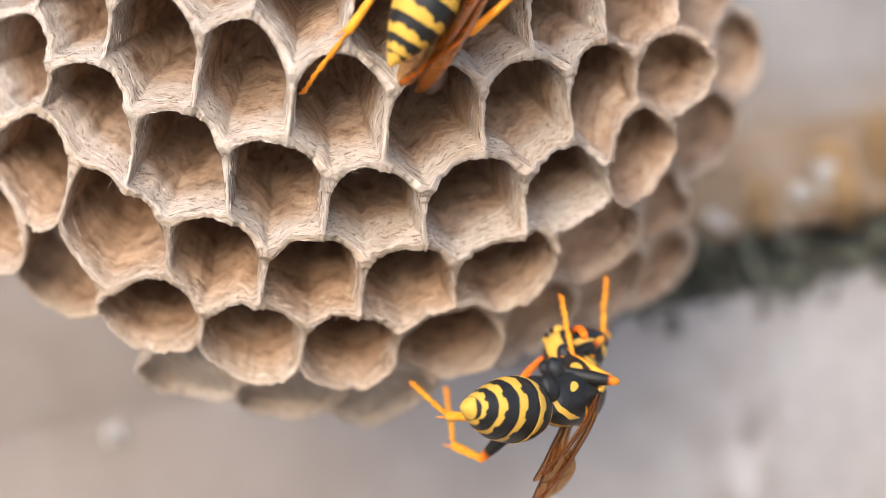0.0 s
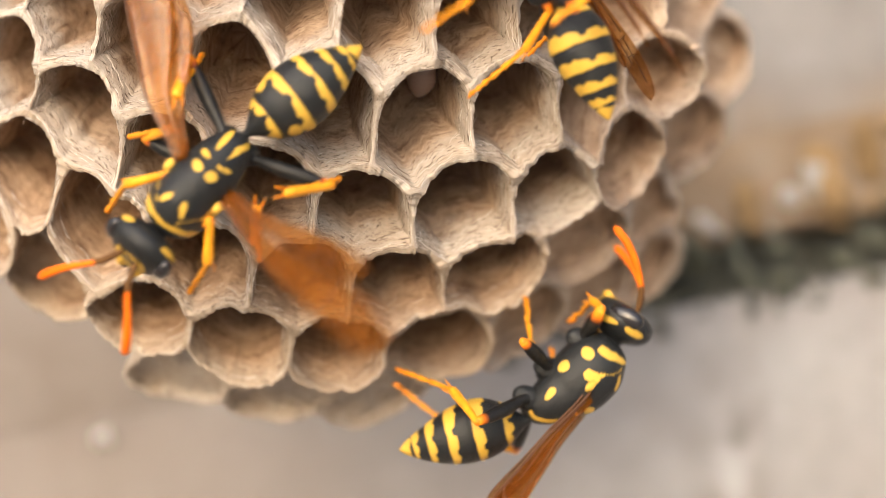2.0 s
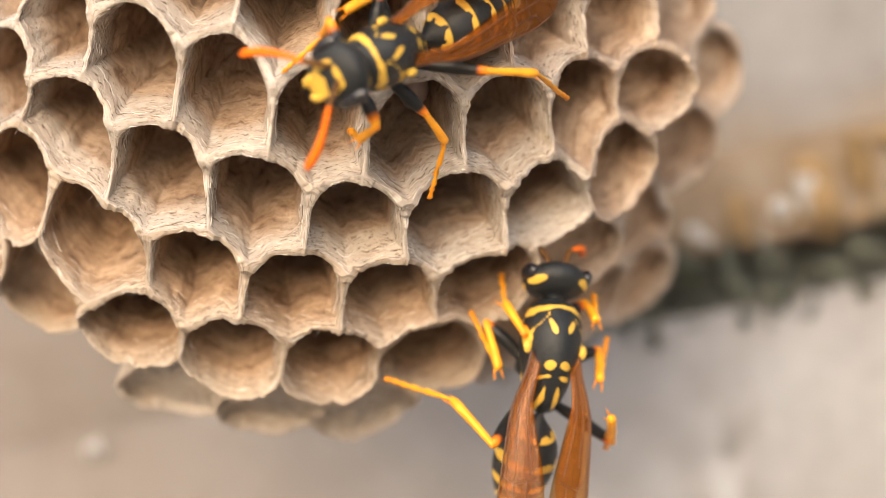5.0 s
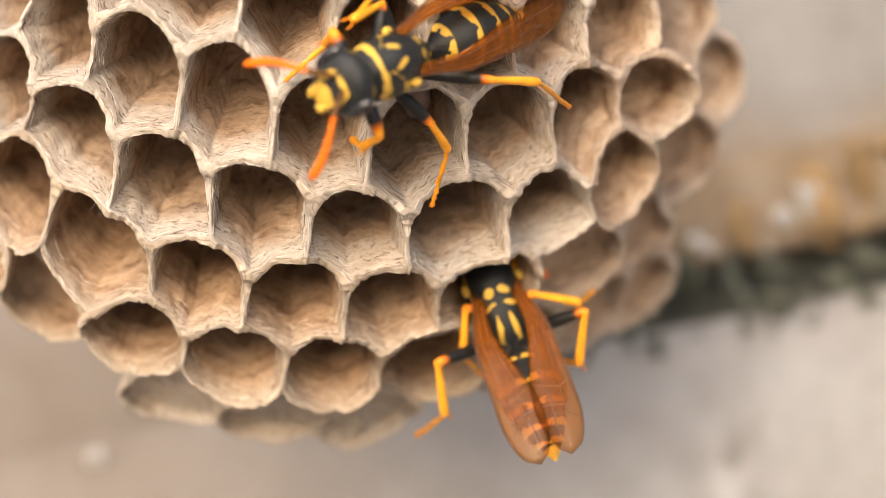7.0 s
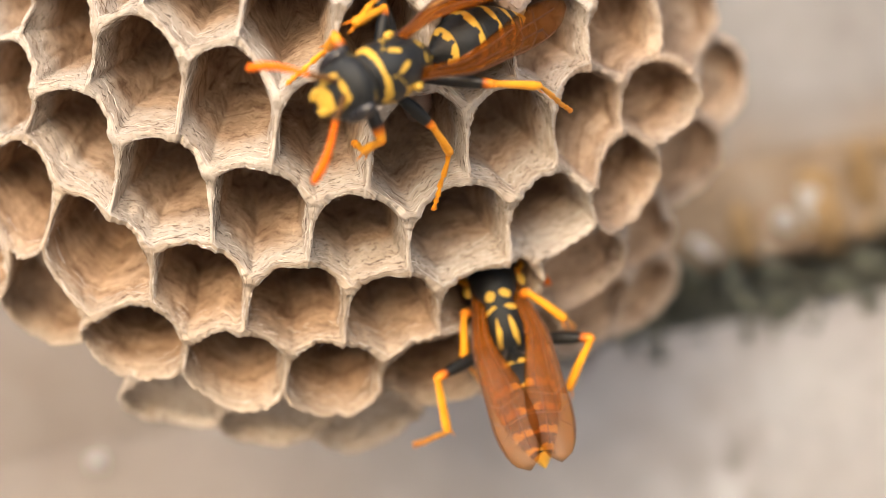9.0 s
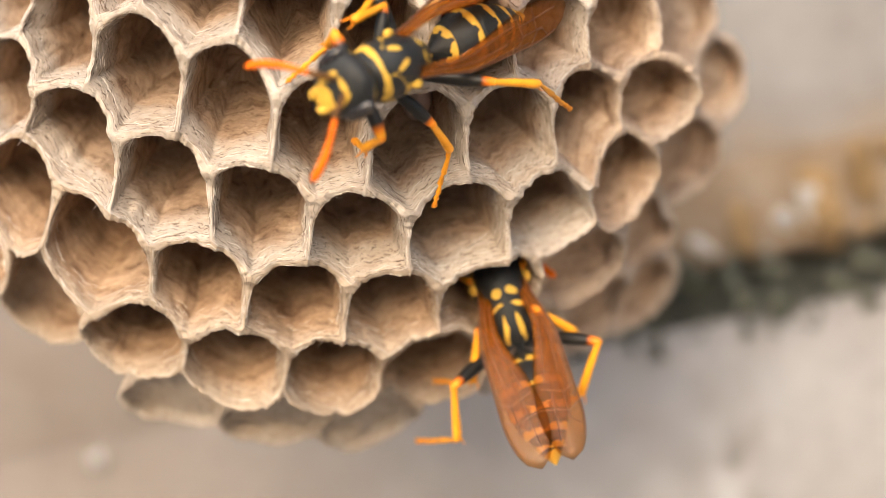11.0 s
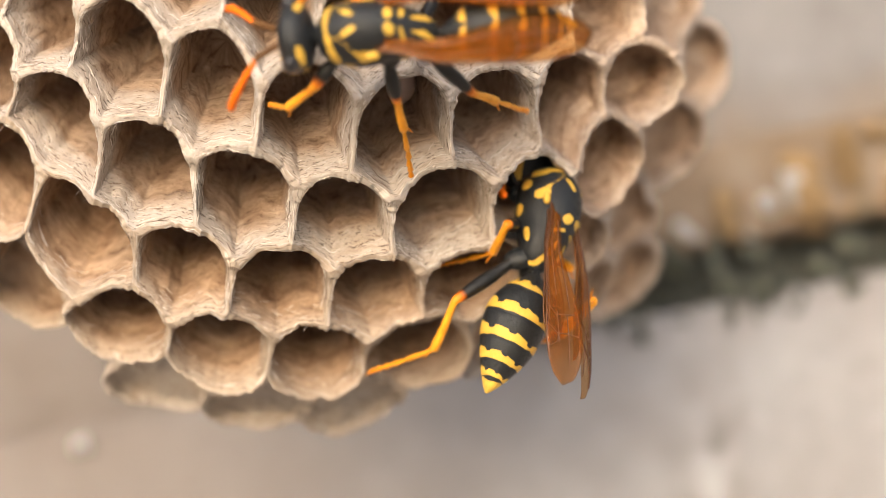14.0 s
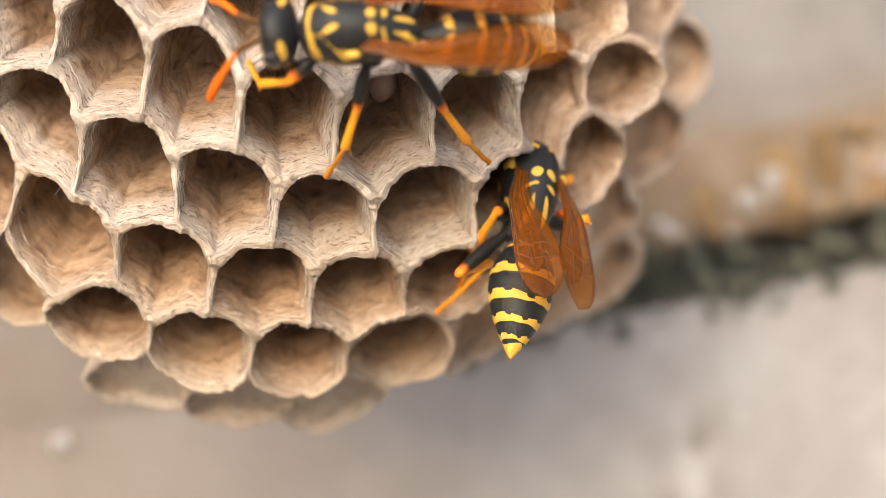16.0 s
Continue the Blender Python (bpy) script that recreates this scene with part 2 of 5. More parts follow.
def slab(name, x0, x1, y0, y1, z0, z1, mat, label, worn=0.00005):
    bm = bmesh.new()
    bmesh.ops.create_cube(bm, size=1)
    bmesh.ops.transform(bm, verts=bm.verts, matrix=Matrix.Translation(((x0 + x1) / 2, (y0 + y1) / 2, (z0 + z1) / 2)) @ Matrix.Diagonal((x1 - x0, y1 - y0, z1 - z0, 1)))
    bmesh.ops.bevel(bm, geom=bm.edges[:], offset=worn, segments=2, affect="EDGES", profile=0.5)
    ob = part(name, bm, mat)
    ob.matrix_world = WALL
    return tagged(ob, label, "wall", kind="structure")


slab("wall_lower", -3.5, 3.5, 0, 0.12, -3.0, -0.0034, PLASTER, "pale grey weathered plaster wall below a joint", 0.0004)
slab("wall_joint", -0.03, 3.5, 0.012, 0.12, -0.0034, 0.0030, GAP, "dark mossy recessed joint in the wall")
slab("wall_fill", -3.5, -0.03, 0.0005, 0.12, -0.0034, 0.0150, PLASTER, "pale grey plaster filling the joint")
slab("wall_band", -0.03, 3.5, -0.001, 0.12, 0.0030, 0.015, BOARD, "tan stained band along the wall above the joint", 0.0012)
slab("wall_upper", -3.5, 3.5, 0.001, 0.12, 0.015, 1.6, DIM_UPPER_PLASTER, "pale grey weathered plaster wall above the band")



def crumbs(name, mat, label, seed, count, z0, z1, r0, r1, x0=-0.03, x1=0.05):
    """Loose lumps that cling along the joint."""
    rng = random.Random(seed)
    bm = bmesh.new()
    for i in range(count):
        r = rng.uniform(r0, r1)
        m = Matrix.Translation((rng.uniform(x0, x1), rng.uniform(-0.002, 0.001), rng.uniform(z0, z1))) @ pose(0, 0, 0, rng.uniform(0, 90), rng.uniform(0, 90), rng.uniform(0, 90)) @ Matrix.Diagonal((r * rng.uniform(0.8, 2.2), r * 0.5, r * rng.uniform(0.5, 1.0), 1))
        bmesh.ops.create_icosphere(bm, subdivisions=2, radius=1.0, matrix=m)
    for v in bm.verts:
        v.co += Vector((noise.noise(v.co * 900), noise.noise(v.co * 900 + Vector((3, 1, 2))), noise.noise(v.co * 900 + Vector((8, 5, 1))))) * r0 * 0.6
    ob = part(name, bm, mat)
    ob.matrix_world = WALL
    return tagged(ob, label, "debris", kind="stuff")


MOSS = wall_material("moss", [(0.3, (0.032, 0.038, 0.03)), (0.6, (0.08, 0.082, 0.058))], 300)
LIME = wall_material("lime_crust", [(0.3, (0.28, 0.27, 0.26)), (0.6, (0.44, 0.43, 0.425))], 200)
WHITE_LIME = wall_material("white_lime", [(0.3, (0.50, 0.49, 0.48)), (0.6, (0.66, 0.655, 0.65))], 200)
TAN = wall_material("tan_crust", [(0.3, (0.14, 0.088, 0.036)), (0.6, (0.26, 0.17, 0.08))], 200)
crumbs("moss_clump", MOSS, "dark green-black moss along the wall joint", 3, 60, -0.0052, 0.0060, 0.0006, 0.0020)
crumbs("moss_fringe", MOSS, "ragged fringe of moss under the wall joint", 33, 70, -0.0062, -0.0030, 0.0003, 0.0009)
crumbs("lime_crust", LIME, "whitish lime crust above the wall joint", 8, 46, 0.0035, 0.0085, 0.0006, 0.0015)
crumbs("tan_crust", TAN, "tan crust of dirt above the wall joint", 12, 22, 0.003, 0.0125, 0.0010, 0.0026)

crumbs("lime_spot", WHITE_LIME, "small white lime spot on the plaster", 4, 5, -0.0057, -0.0047, 0.00035, 0.0008, -0.0781, -0.0749)

bm = bmesh.new()
bmesh.ops.create_grid(bm, x_segments=8, y_segments=8, size=300)
tagged(part("ground", bm, GROUND), "bare brown earth in front of the wall", "ground", kind="structure")


# ---- the comb: an uneven hexagonal lattice on a domed face ----
ROW = 3 ** 0.5 / 2
POWERS = [(i, j) for i in range(5) for j in range(5) if i + j <= 4]
FACE_X = [-3.1664, 0.7929, -0.0651, 0.0027, -0.0040, 5.0441, -0.2275, -0.0543, -0.0002, -0.0684, 0.0120, 0.0017, -0.0247, 0.0010, 0.0022]
FACE_Y = [82.3561, -2.8904, 0.3623, 0.0065, -0.0003, 1.4222, -0.0141, 0.0102, 0.0081, 0.5047, 0.0534, -0.0013, -0.0245, -0.0052, -0.0027]
FACE_Z = [1.8403, 4.9106, 0.2785, -0.0328, 0.0009, -0.2223, -0.1181, 0.0090, 0.0125, 0.4939, -0.0178, -0.0142, -0.0090, 0.0030, -0.0065]

# how far single corners of cells were built out of true (half steps along, thirds of a row up): mm along, mm up
NUDGE = {}
NUDGE.update({
    (-5, 5): (-0.37, 0.15), (-3, 5): (0.03, 0.49), (5, 5): (-0.25, 0.01), (7, 5): (0.01, -0.43), (-4, 4): (0.06, 0.38), (2, 4): (-0.12, 0.29),
    (4, 4): (-0.06, 0.41), (6, 4): (-0.26, 0.21), (8, 4): (0.19, -0.53), (-8, 2): (0.26, 0.03), (-6, 2): (0.17, -0.19), (-4, 2): (0.27, -0.37),
    (-2, 2): (0.12, -0.17), (0, 2): (-0.2, -0.54), (4, 2): (0.18, -0.22), (6, 2): (-0.33, 0.38), (8, 2): (0.26, 0.06), (-7, 1): (-0.22, -0.06),
    (-3, 1): (-0.27, 0.29), (1, 1): (-0.29, -0.29), (3, 1): (0.22, 0.09), (5, 1): (0.09, -0.62)})
NUDGE.update({
    (7, 1): (-0.22, 0.27), (-7, -1): (0.05, 0.56), (-5, -1): (0.2, -0.72), (-3, -1): (0.39, -0.27), (1, -1): (-0.05, -0.22), (3, -1): (0.35, -0.45),
    (5, -1): (0.58, 0.1), (7, -1): (0.25, 0.36), (-6, -2): (0.05, 0.68), (0, -2): (-0.21, 0.29), (2, -2): (-0.59, -0.14), (4, -2): (-0.11, 0.27),
    (6, -2): (0.16, 0.28), (8, -2): (-0.69, -0.35), (-8, -4): (-0.29, 0.21), (-6, -4): (-0.4, 0.06), (-4, -4): (0.49, -0.18), (0, -4): (-0.21, 0.05),
    (2, -4): (-0.26, -0.11), (6, -4): (0.64, 0.44), (-7, -5): (0.27, -0.05), (-5, -5): (-0.06, -0.82)})
NUDGE.update({
    (-1, -5): (0.04, 0.29), (1, -5): (-0.21, 0.08), (5, -5): (-0.33, 0.1), (-7, -7): (0.15, -0.16), (-3, -7): (0.03, 0.4), (3, -7): (0.19, -0.54),
    (-2, -8): (0.42, -0.28), (0, -8): (0.4, -0.15), (2, -10): (0.26, 0.44), (-3, -11): (-0.1, 0.32), (-1, -11): (-0.67, 0.36), (1, -11): (-0.14, -0.65)})


def face(u, v):
    """The comb's smooth face at lattice place (u, v), in millimetres."""
    k = [u ** i * v ** j for i, j in POWERS]
    return Vector((sum(a * b for a, b in zip(FACE_X, k)), sum(a * b for a, b in zip(FACE_Y, k)), sum(a * b for a, b in zip(FACE_Z, k))))


def outward(u, v):
    e = 0.05
    return (face(u + e, v) - face(u - e, v)).cross(face(u, v + e) - face(u, v - e)).normalized()


MID_AXIS = outward(0, 0)


def axis(u, v):
    return (outward(u, v) * 0.62 + MID_AXIS * 0.38 + Vector((0, 0, -0.10))).normalized()


HEX = [(0, 1 / 3 ** 0.5), (-0.5, 0.5 / 3 ** 0.5), (-0.5, -0.5 / 3 ** 0.5), (0, -1 / 3 ** 0.5), (0.5, -0.5 / 3 ** 0.5), (0.5, 0.5 / 3 ** 0.5)]
SPANS = {4: (-6, 3), 3: (-5.5, 3.5), 2: (-5, 4), 1: (-5.5, 4.5), 0: (-5, 4), -1: (-4.5, 3.5), -2: (-4, 3), -3: (-1.5, 0.5)}
CELLS = {}
for r, (a, b) in SPANS.items():
    u = a
    while u <= b + 0.01:
        CELLS[(round(u * 2), r)] = (u, r * ROW)
        u += 1
CELLS[(8, -2)] = (3.7, -2 * ROW)
# young shallow cells on the comb's border, set back behind the grown ones: how much farther off their rims lie
YOUNG = {(-3, -3): 1.035, (-1, -3): 1.04, (1, -3): 1.03, (-6, -2): 1.045, (2, -2): 1.02, (4, -2): 1.05, (6, -2): 1.09, (8, -2): 1.11, (5, -1): 1.03, (7, -1): 1.09, (8, 0): 1.10, (9, 1): 1.10, (8, 2): 1.08}
BESIDE = [(-1, 1), (-2, 0), (-1, -1), (1, -1), (2, 0), (1, 1)]


def adjoins(key, k):
    """Whether the cell shares its wall k with another cell that has grown as far as itself."""
    other = (key[0] + BESIDE[k][0], key[1] + BESIDE[k][1])
    return other in CELLS and abs(YOUNG.get(other, 1.0) - YOUNG.get(key, 1.0)) < 0.025


def pull(u, v):
    return NUDGE.get((round(u * 2), round(v * 2 * 3 ** 0.5)), (0.0, 0.0))


def rim(u, v, along):
    """Ups and downs of the paper edge, shared by the cells on both sides of it; along runs 0..1 between two corners."""
    p = Vector((u * 1.3, v * 1.3, 3.1))
    return 0.45 * noise.noise(p) + 0.20 * noise.noise(p * 6) + 0.14 * noise.noise(p * 17) + (0.08 * noise.noise(p * 43) + 0.04 * noise.noise(p * 90)) * min(1.0, max(0.15, 2.3 - u)) - 0.45 * math.sin(math.pi * along)


PER = 28
LAYERS = [(0.0, 0.0, 0.00), (0.045, 0.02, 0.34), (0.065, 0.10, 0.56), (0.085, 0.32, 0.69), (0.11, 0.75, 0.73), (0.15, 1.25, 0.68), (0.19, 1.8, 0.45), (0.22, 2.4, 0.26), (0.25, 3.2, 0.09), (0.27, 4.2, 0.04), (0.30, 5.4, 0.01), (0.34, 6.5, 0.03), (0.42, 7.3, 0.05), (0.75, 8.1, 0.18), (1.4, 8.6, 0.38)]


FIBRES = []


def cell_mesh(key):
    u0, v0 = CELLS[key]
    bm = bmesh.new()
    uvl = bm.loops.layers.uv.new("wall")
    grl = bm.loops.layers.uv.new("grain")
    rings = []
    n = 6 * PER
    spots = []
    for k in range(6):
        (ax, ay), (bx, by) = HEX[k], HEX[(k + 1) % 6]
        pa, pb = pull(u0 + ax, v0 + ay), pull(u0 + bx, v0 + by)
        for i in range(PER):
            f = i / PER
            u, v = u0 + ax + (bx - ax) * f, v0 + ay + (by - ay) * f
            swell, top = 0.0, rim(u, v, f)
            if not adjoins(key, k):
                swell, top = 0.16 * math.sin(math.pi * f) ** 0.7 - 0.03, top + 0.55 * math.sin(math.pi * f)
            u, v = u + (u - u0) * swell, v + (v - v0) * swell
            spots.append((u, v, Vector((pa[0] + (pb[0] - pa[0]) * f, 0, pa[1] + (pb[1] - pa[1]) * f)), top))
    # grown cells are deep, those towards the border shallower, young ones mere cups
    far = math.hypot(u0 + 0.6, (v0 - 0.5) * 0.9)
    depth_scale = 0.36 + 0.34 * max(0.0, min(1.0, (4.4 - far) / 1.8)) + 0.24 * (0.5 + 0.5 * noise.noise(Vector((u0 * 1.7, v0 * 1.7, 9))))
    if YOUNG.get(key, 1.0) > 1.025:
        depth_scale = 0.10 if key[1] == -3 else 0.17
    elif u0 >= 3:
        depth_scale *= 0.75
    for inset, depth, rnd in LAYERS:
        ring = []
        for u, v, lean, top in spots:
            du, dv = u - u0, v - v0
            rad = math.hypot(du, dv)
            arch = 0.15 + 0.85 * min(1.0, max(0.0, (dv / rad + 0.08) / 0.55))
            want = 0.45 + (rad - 0.45) * (1 - rnd * arch)
            s = want / rad * (1 - inset / 2.75)
            uu, vv = u0 + du * s, v0 + dv * s
            p = face(uu, vv) + lean - axis(uu, vv) * (depth * depth_scale) + axis(u, v) * top * max(0.0, 1 - depth / 2.5)
            if depth > 0.1:
                q = p * 0.55
                amp = min(1.0, depth / 1.2)
                p += Vector((noise.noise(q), noise.noise(q + Vector((7, 3, 1))), noise.noise(q + Vector((2, 9, 4))))) * 0.26 * amp
                p += Vector((noise.noise(q * 4), noise.noise(q * 4 + Vector((5, 1, 8))), noise.noise(q * 4 + Vector((1, 6, 2))))) * 0.16 * amp
            ring.append(bm.verts.new(p * MM))
        rings.append(ring)
    # wood fibres matted into the lip, most of them running round the cell
    if u0 < 2.3 and key not in YOUNG and -2 <= key[1] <= 3:
        mid = face(u0, v0) * MM
        for k in range(150):
            at, span, level = rng.randrange(n), rng.randint(4, 11), 0.6 + 6.2 * rng.random() ** 1.2
            drift = rng.uniform(-0.16, 0.16)
            way = []
            for q in range(0, span + 1, 2):
                lv = min(max(level + drift * q, 0.3), len(rings) - 2.5)
                j = int(lv)
                p = rings[j][(at + q) % n].co.lerp(rings[j + 1][(at + q) % n].co, lv - j)
                way.append(p + (mid - p).normalized() * rng.uniform(0.006, 0.035) * MM)
            FIBRES.append((way, rng.uniform(0.009, 0.021) * MM))
    # how far each point lies from the paper edge, over the surface
    reach = [[0.0] * n]
    for above, below in zip(rings, rings[1:]):
        reach.append([reach[-1][i] + (below[i].co - above[i].co).length / MM for i in range(n)])

    def quad(a, b, c, d, uvs, grain):
        f = bm.faces.new((a, b, c, d))
        for lp, w, g in zip(f.loops, uvs, grain):
            lp[uvl].uv = w
            lp[grl].uv = g
    off = (key[0] * 3.7 + key[1] * 7.9) % 50
    for j in range(len(rings) - 1):
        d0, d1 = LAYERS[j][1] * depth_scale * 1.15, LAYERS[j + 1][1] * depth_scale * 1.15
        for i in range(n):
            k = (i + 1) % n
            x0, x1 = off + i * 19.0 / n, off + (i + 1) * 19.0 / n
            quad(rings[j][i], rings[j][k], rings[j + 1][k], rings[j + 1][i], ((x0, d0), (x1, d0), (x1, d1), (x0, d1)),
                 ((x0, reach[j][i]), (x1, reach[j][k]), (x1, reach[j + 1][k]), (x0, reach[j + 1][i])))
    tip = bm.verts.new((face(u0, v0) - axis(u0, v0) * 8.9 * depth_scale) * MM)
    for i in range(n):
        f = bm.faces.new((rings[-1][i], rings[-1][(i + 1) % n], tip))
        for lp in f.loops:
            lp[uvl].uv = lp[grl].uv = (off + i * 0.45, 10.0 * depth_scale)
    # the outer paper where no other cell adjoins
    for k in range(6):
        if adjoins(key, k):
            continue
        prev = None
        for i in range(PER + 1):
            a = (k * PER + i) % n
            u, v, lean, top = spots[a]
            col = [rings[0][a]]
            for d in (0.5, 1.5, 3.0, 5.0, 7.0, 9.0):
                q = Vector((u * 2, v * 2, d * 0.5))
                col.append(bm.verts.new((face(u, v) + lean - axis(u, v) * d + outward(u, v) * top * max(0, 1 - d / 2.5) + Vector((noise.noise(q), 0, noise.noise(q + Vector((4, 4, 4))))) * 0.25) * MM))
            if prev:
                for j in range(6):
                    x0 = off + 30 + (i - 1) * 0.45
                    sheet = ((x0, j * 1.4 + 1.4), (x0 + 0.45, j * 1.4 + 1.4), (x0 + 0.45, j * 1.4), (x0, j * 1.4))
                    quad(prev[j + 1], col[j + 1], col[j], prev[j], sheet, sheet)
            prev = col
    bmesh.ops.scale(bm, vec=(YOUNG.get(key, 1.0),) * 3, verts=bm.verts)
    bm.normal_update()
    return bm


rng = random.Random(11)
nest = tagged(new("wasp_nest"), "grey-beige paper wasp nest with open hexagonal cells, fixed to the wall", "wasp nest")
nest.matrix_world = STAGE
for key in CELLS:
    part("cell", cell_mesh(key), TAN_PAPER if CELLS[key][0] >= 2.4 or YOUNG.get(key, 1.0) > 1.06 else DIM_BROWN_PAPER if key[1] in (-1, -2) else PAPER, nest)
corners, sides = [], []
for way, r in FIBRES:
    for q, p in enumerate(way):
        d = (way[min(q + 1, len(way) - 1)] - way[max(q - 1, 0)]).normalized()
        up = d.orthogonal().normalized()
        side = d.cross(up)
        if q:
            base = len(corners)
            sides += [(base - 3 + k, base - 3 + (k + 1) % 3, base + (k + 1) % 3, base + k) for k in range(3)]
        thin = r * (0.35 if q in (0, len(way) - 1) else 1.0)
        corners += [p + (up * math.cos(a) + side * math.sin(a)) * thin for a in (0.0, 2.1, 4.2)]
mat_mesh = bpy.data.meshes.new("matted_fibre")
mat_mesh.from_pydata(corners, [], sides)
mat_mesh.materials.append(FIBRE)
matted = new("matted_fibre", mat_mesh)
matted.parent = nest
tagged(matted, "pale and brown wood fibres matted into the cell lips", kind="stuff")
# frayed ends of fibre along the paper edges
rng = random.Random(5)
bm = bmesh.new()
fuv = bm.loops.layers.uv.new("wall")
fgr = bm.loops.layers.uv.new("grain")
for key, (u0, v0) in CELLS.items():
    if key in YOUNG or u0 > 2.6:
        continue
    for k in range(3):
        (ax, ay), (bx, by) = HEX[k], HEX[k + 1]
        pa, pb = pull(u0 + ax, v0 + ay), pull(u0 + bx, v0 + by)
        torn = rng.random() < 0.22
        for i in range(rng.randint(14, 24) if torn else rng.randint(1, 4)):
            f = rng.random()
            u, v = u0 + ax + (bx - ax) * f, v0 + ay + (by - ay) * f
            out = axis(u, v)
            p = face(u, v) + Vector((pa[0] + (pb[0] - pa[0]) * f, 0, pa[1] + (pb[1] - pa[1]) * f)) + out * (rim(u, v, f) - 0.1)
            tang = (face(u0 + bx, v0 + by) - face(u0 + ax, v0 + ay)).normalized() * rng.choice((-1, 1))
            side = out.cross(tang)
            d = (out * rng.uniform(-0.1, 0.35) + tang * rng.uniform(0.7, 1.0) + side * rng.uniform(-0.4, 0.4)).normalized()
            curl = Vector((rng.uniform(-1, 1), rng.uniform(-1, 1), rng.uniform(-1, 1))) * 0.5
            ln, r0 = rng.uniform(0.25, 0.8), rng.uniform(0.012, 0.026)
            rings = []
            for j in range(4):
                t = j / 3
                c = p + d * ln * t + curl * ln * t * t
                r = r0 * (1 - 0.75 * t)
                rings.append([bm.verts.new((c + (side * math.cos(a) + out * math.sin(a)) * r) * MM) for a in (0.3, 2.4, 4.5)])
            for a, b in zip(rings, rings[1:]):
                for j in range(3):
                    fc = bm.faces.new((a[j], a[(j + 1) % 3], b[(j + 1) % 3], b[j]))
                    for lp in fc.loops:
                        lp[fuv].uv = lp[fgr].uv = (u * 5, v)
tagged(part("frayed_fibre", bm, PAPER, nest, "pale frayed fibre ends along the paper edges"), kind="stuff")
# the stalk that carries the comb, from its back to the wall
bm = bmesh.new()
bmesh.ops.create_cone(bm, cap_ends=True, segments=20, radius1=0.004, radius2=0.006, depth=0.052, matrix=pose(-0.004, 0.117, 0.018, 90, 0, 0))
part("stalk", bm, PAPER, nest, "short dark paper stalk")


# ---- wasps: nose along x, left side along y, back along z; origin in the middle of the thorax; millimetres ----
def skin(rows, seg, mark=None, closed=True):
    """A tube of rounded rings: rows of (x, y, z, half width, half height, lift); mark(x, y, z, angle) gives 0..1."""
    bm = bmesh.new()
    lay = bm.verts.layers.float.new("mark")
    rings = []
    for x, y, z, w, h, sq in rows:
        ring = []
        for i in range(seg):
            a = 2 * math.pi * i / seg
            c, s = math.cos(a), math.sin(a)
            p = Vector((x, y + w * c * (1 - sq * s), z + h * s))
            vt = bm.verts.new(p * MM)
            vt[lay] = mark(p.x, p.y, p.z, a) if mark else 0.0
            ring.append(vt)
        rings.append(ring)
    for a, b in zip(rings, rings[1:]):
        for i in range(seg):
            bm.faces.new((a[i], a[(i + 1) % seg], b[(i + 1) % seg], b[i]))
    if closed:
        bm.faces.new(rings[0][::-1])
        bm.faces.new(rings[-1])
    bmesh.ops.recalc_face_normals(bm, faces=bm.faces[:])
    return bm


def along(points, radii, seg=10, mark=None):
    """A tapered limb through the given points; mark(length along it, 0..1)."""
    bm = bmesh.new()
    lay = bm.verts.layers.float.new("mark")
    rings = []
    for k, (p, r) in enumerate(zip(points, radii)):
        p = Vector(p)
        d = (Vector(points[min(k + 1, len(points) - 1)]) - Vector(points[max(k - 1, 0)])).normalized()
        side = d.cross(Vector((0, 1, 0)) if abs(d.y) < 0.9 else Vector((1, 0, 0))).normalized()
        up = d.cross(side)
        ring = []
        for i in range(seg):
            a = 2 * math.pi * i / seg
            vt = bm.verts.new((p + (side * math.cos(a) + up * math.sin(a)) * r) * MM)
            vt[lay] = mark(k / (len(points) - 1)) if mark else 1.0
            ring.append(vt)
        rings.append(ring)
    for a, b in zip(rings, rings[1:]):
        for i in range(seg):
            bm.faces.new((a[i], a[(i + 1) % seg], b[(i + 1) % seg], b[i]))
    bm.faces.new(rings[0][::-1])
    bm.faces.new(rings[-1])
    bmesh.ops.recalc_face_normals(bm, faces=bm.faces[:])
    return bm


def soft(d, w=0.10):
    """1 well inside (d < 0), 0 outside, a short slope between."""
    return max(0.0, min(1.0, 0.5 - d / (2 * w)))


def blob(x, y, cx, cy, rx, ry, turn=0.0):
    c, s = math.cos(turn), math.sin(turn)
    dx, dy = x - cx, y - cy
    a, b = dx * c + dy * s, -dx * s + dy * c
    return (math.hypot(a / rx, b / ry) - 1) * min(rx, ry)


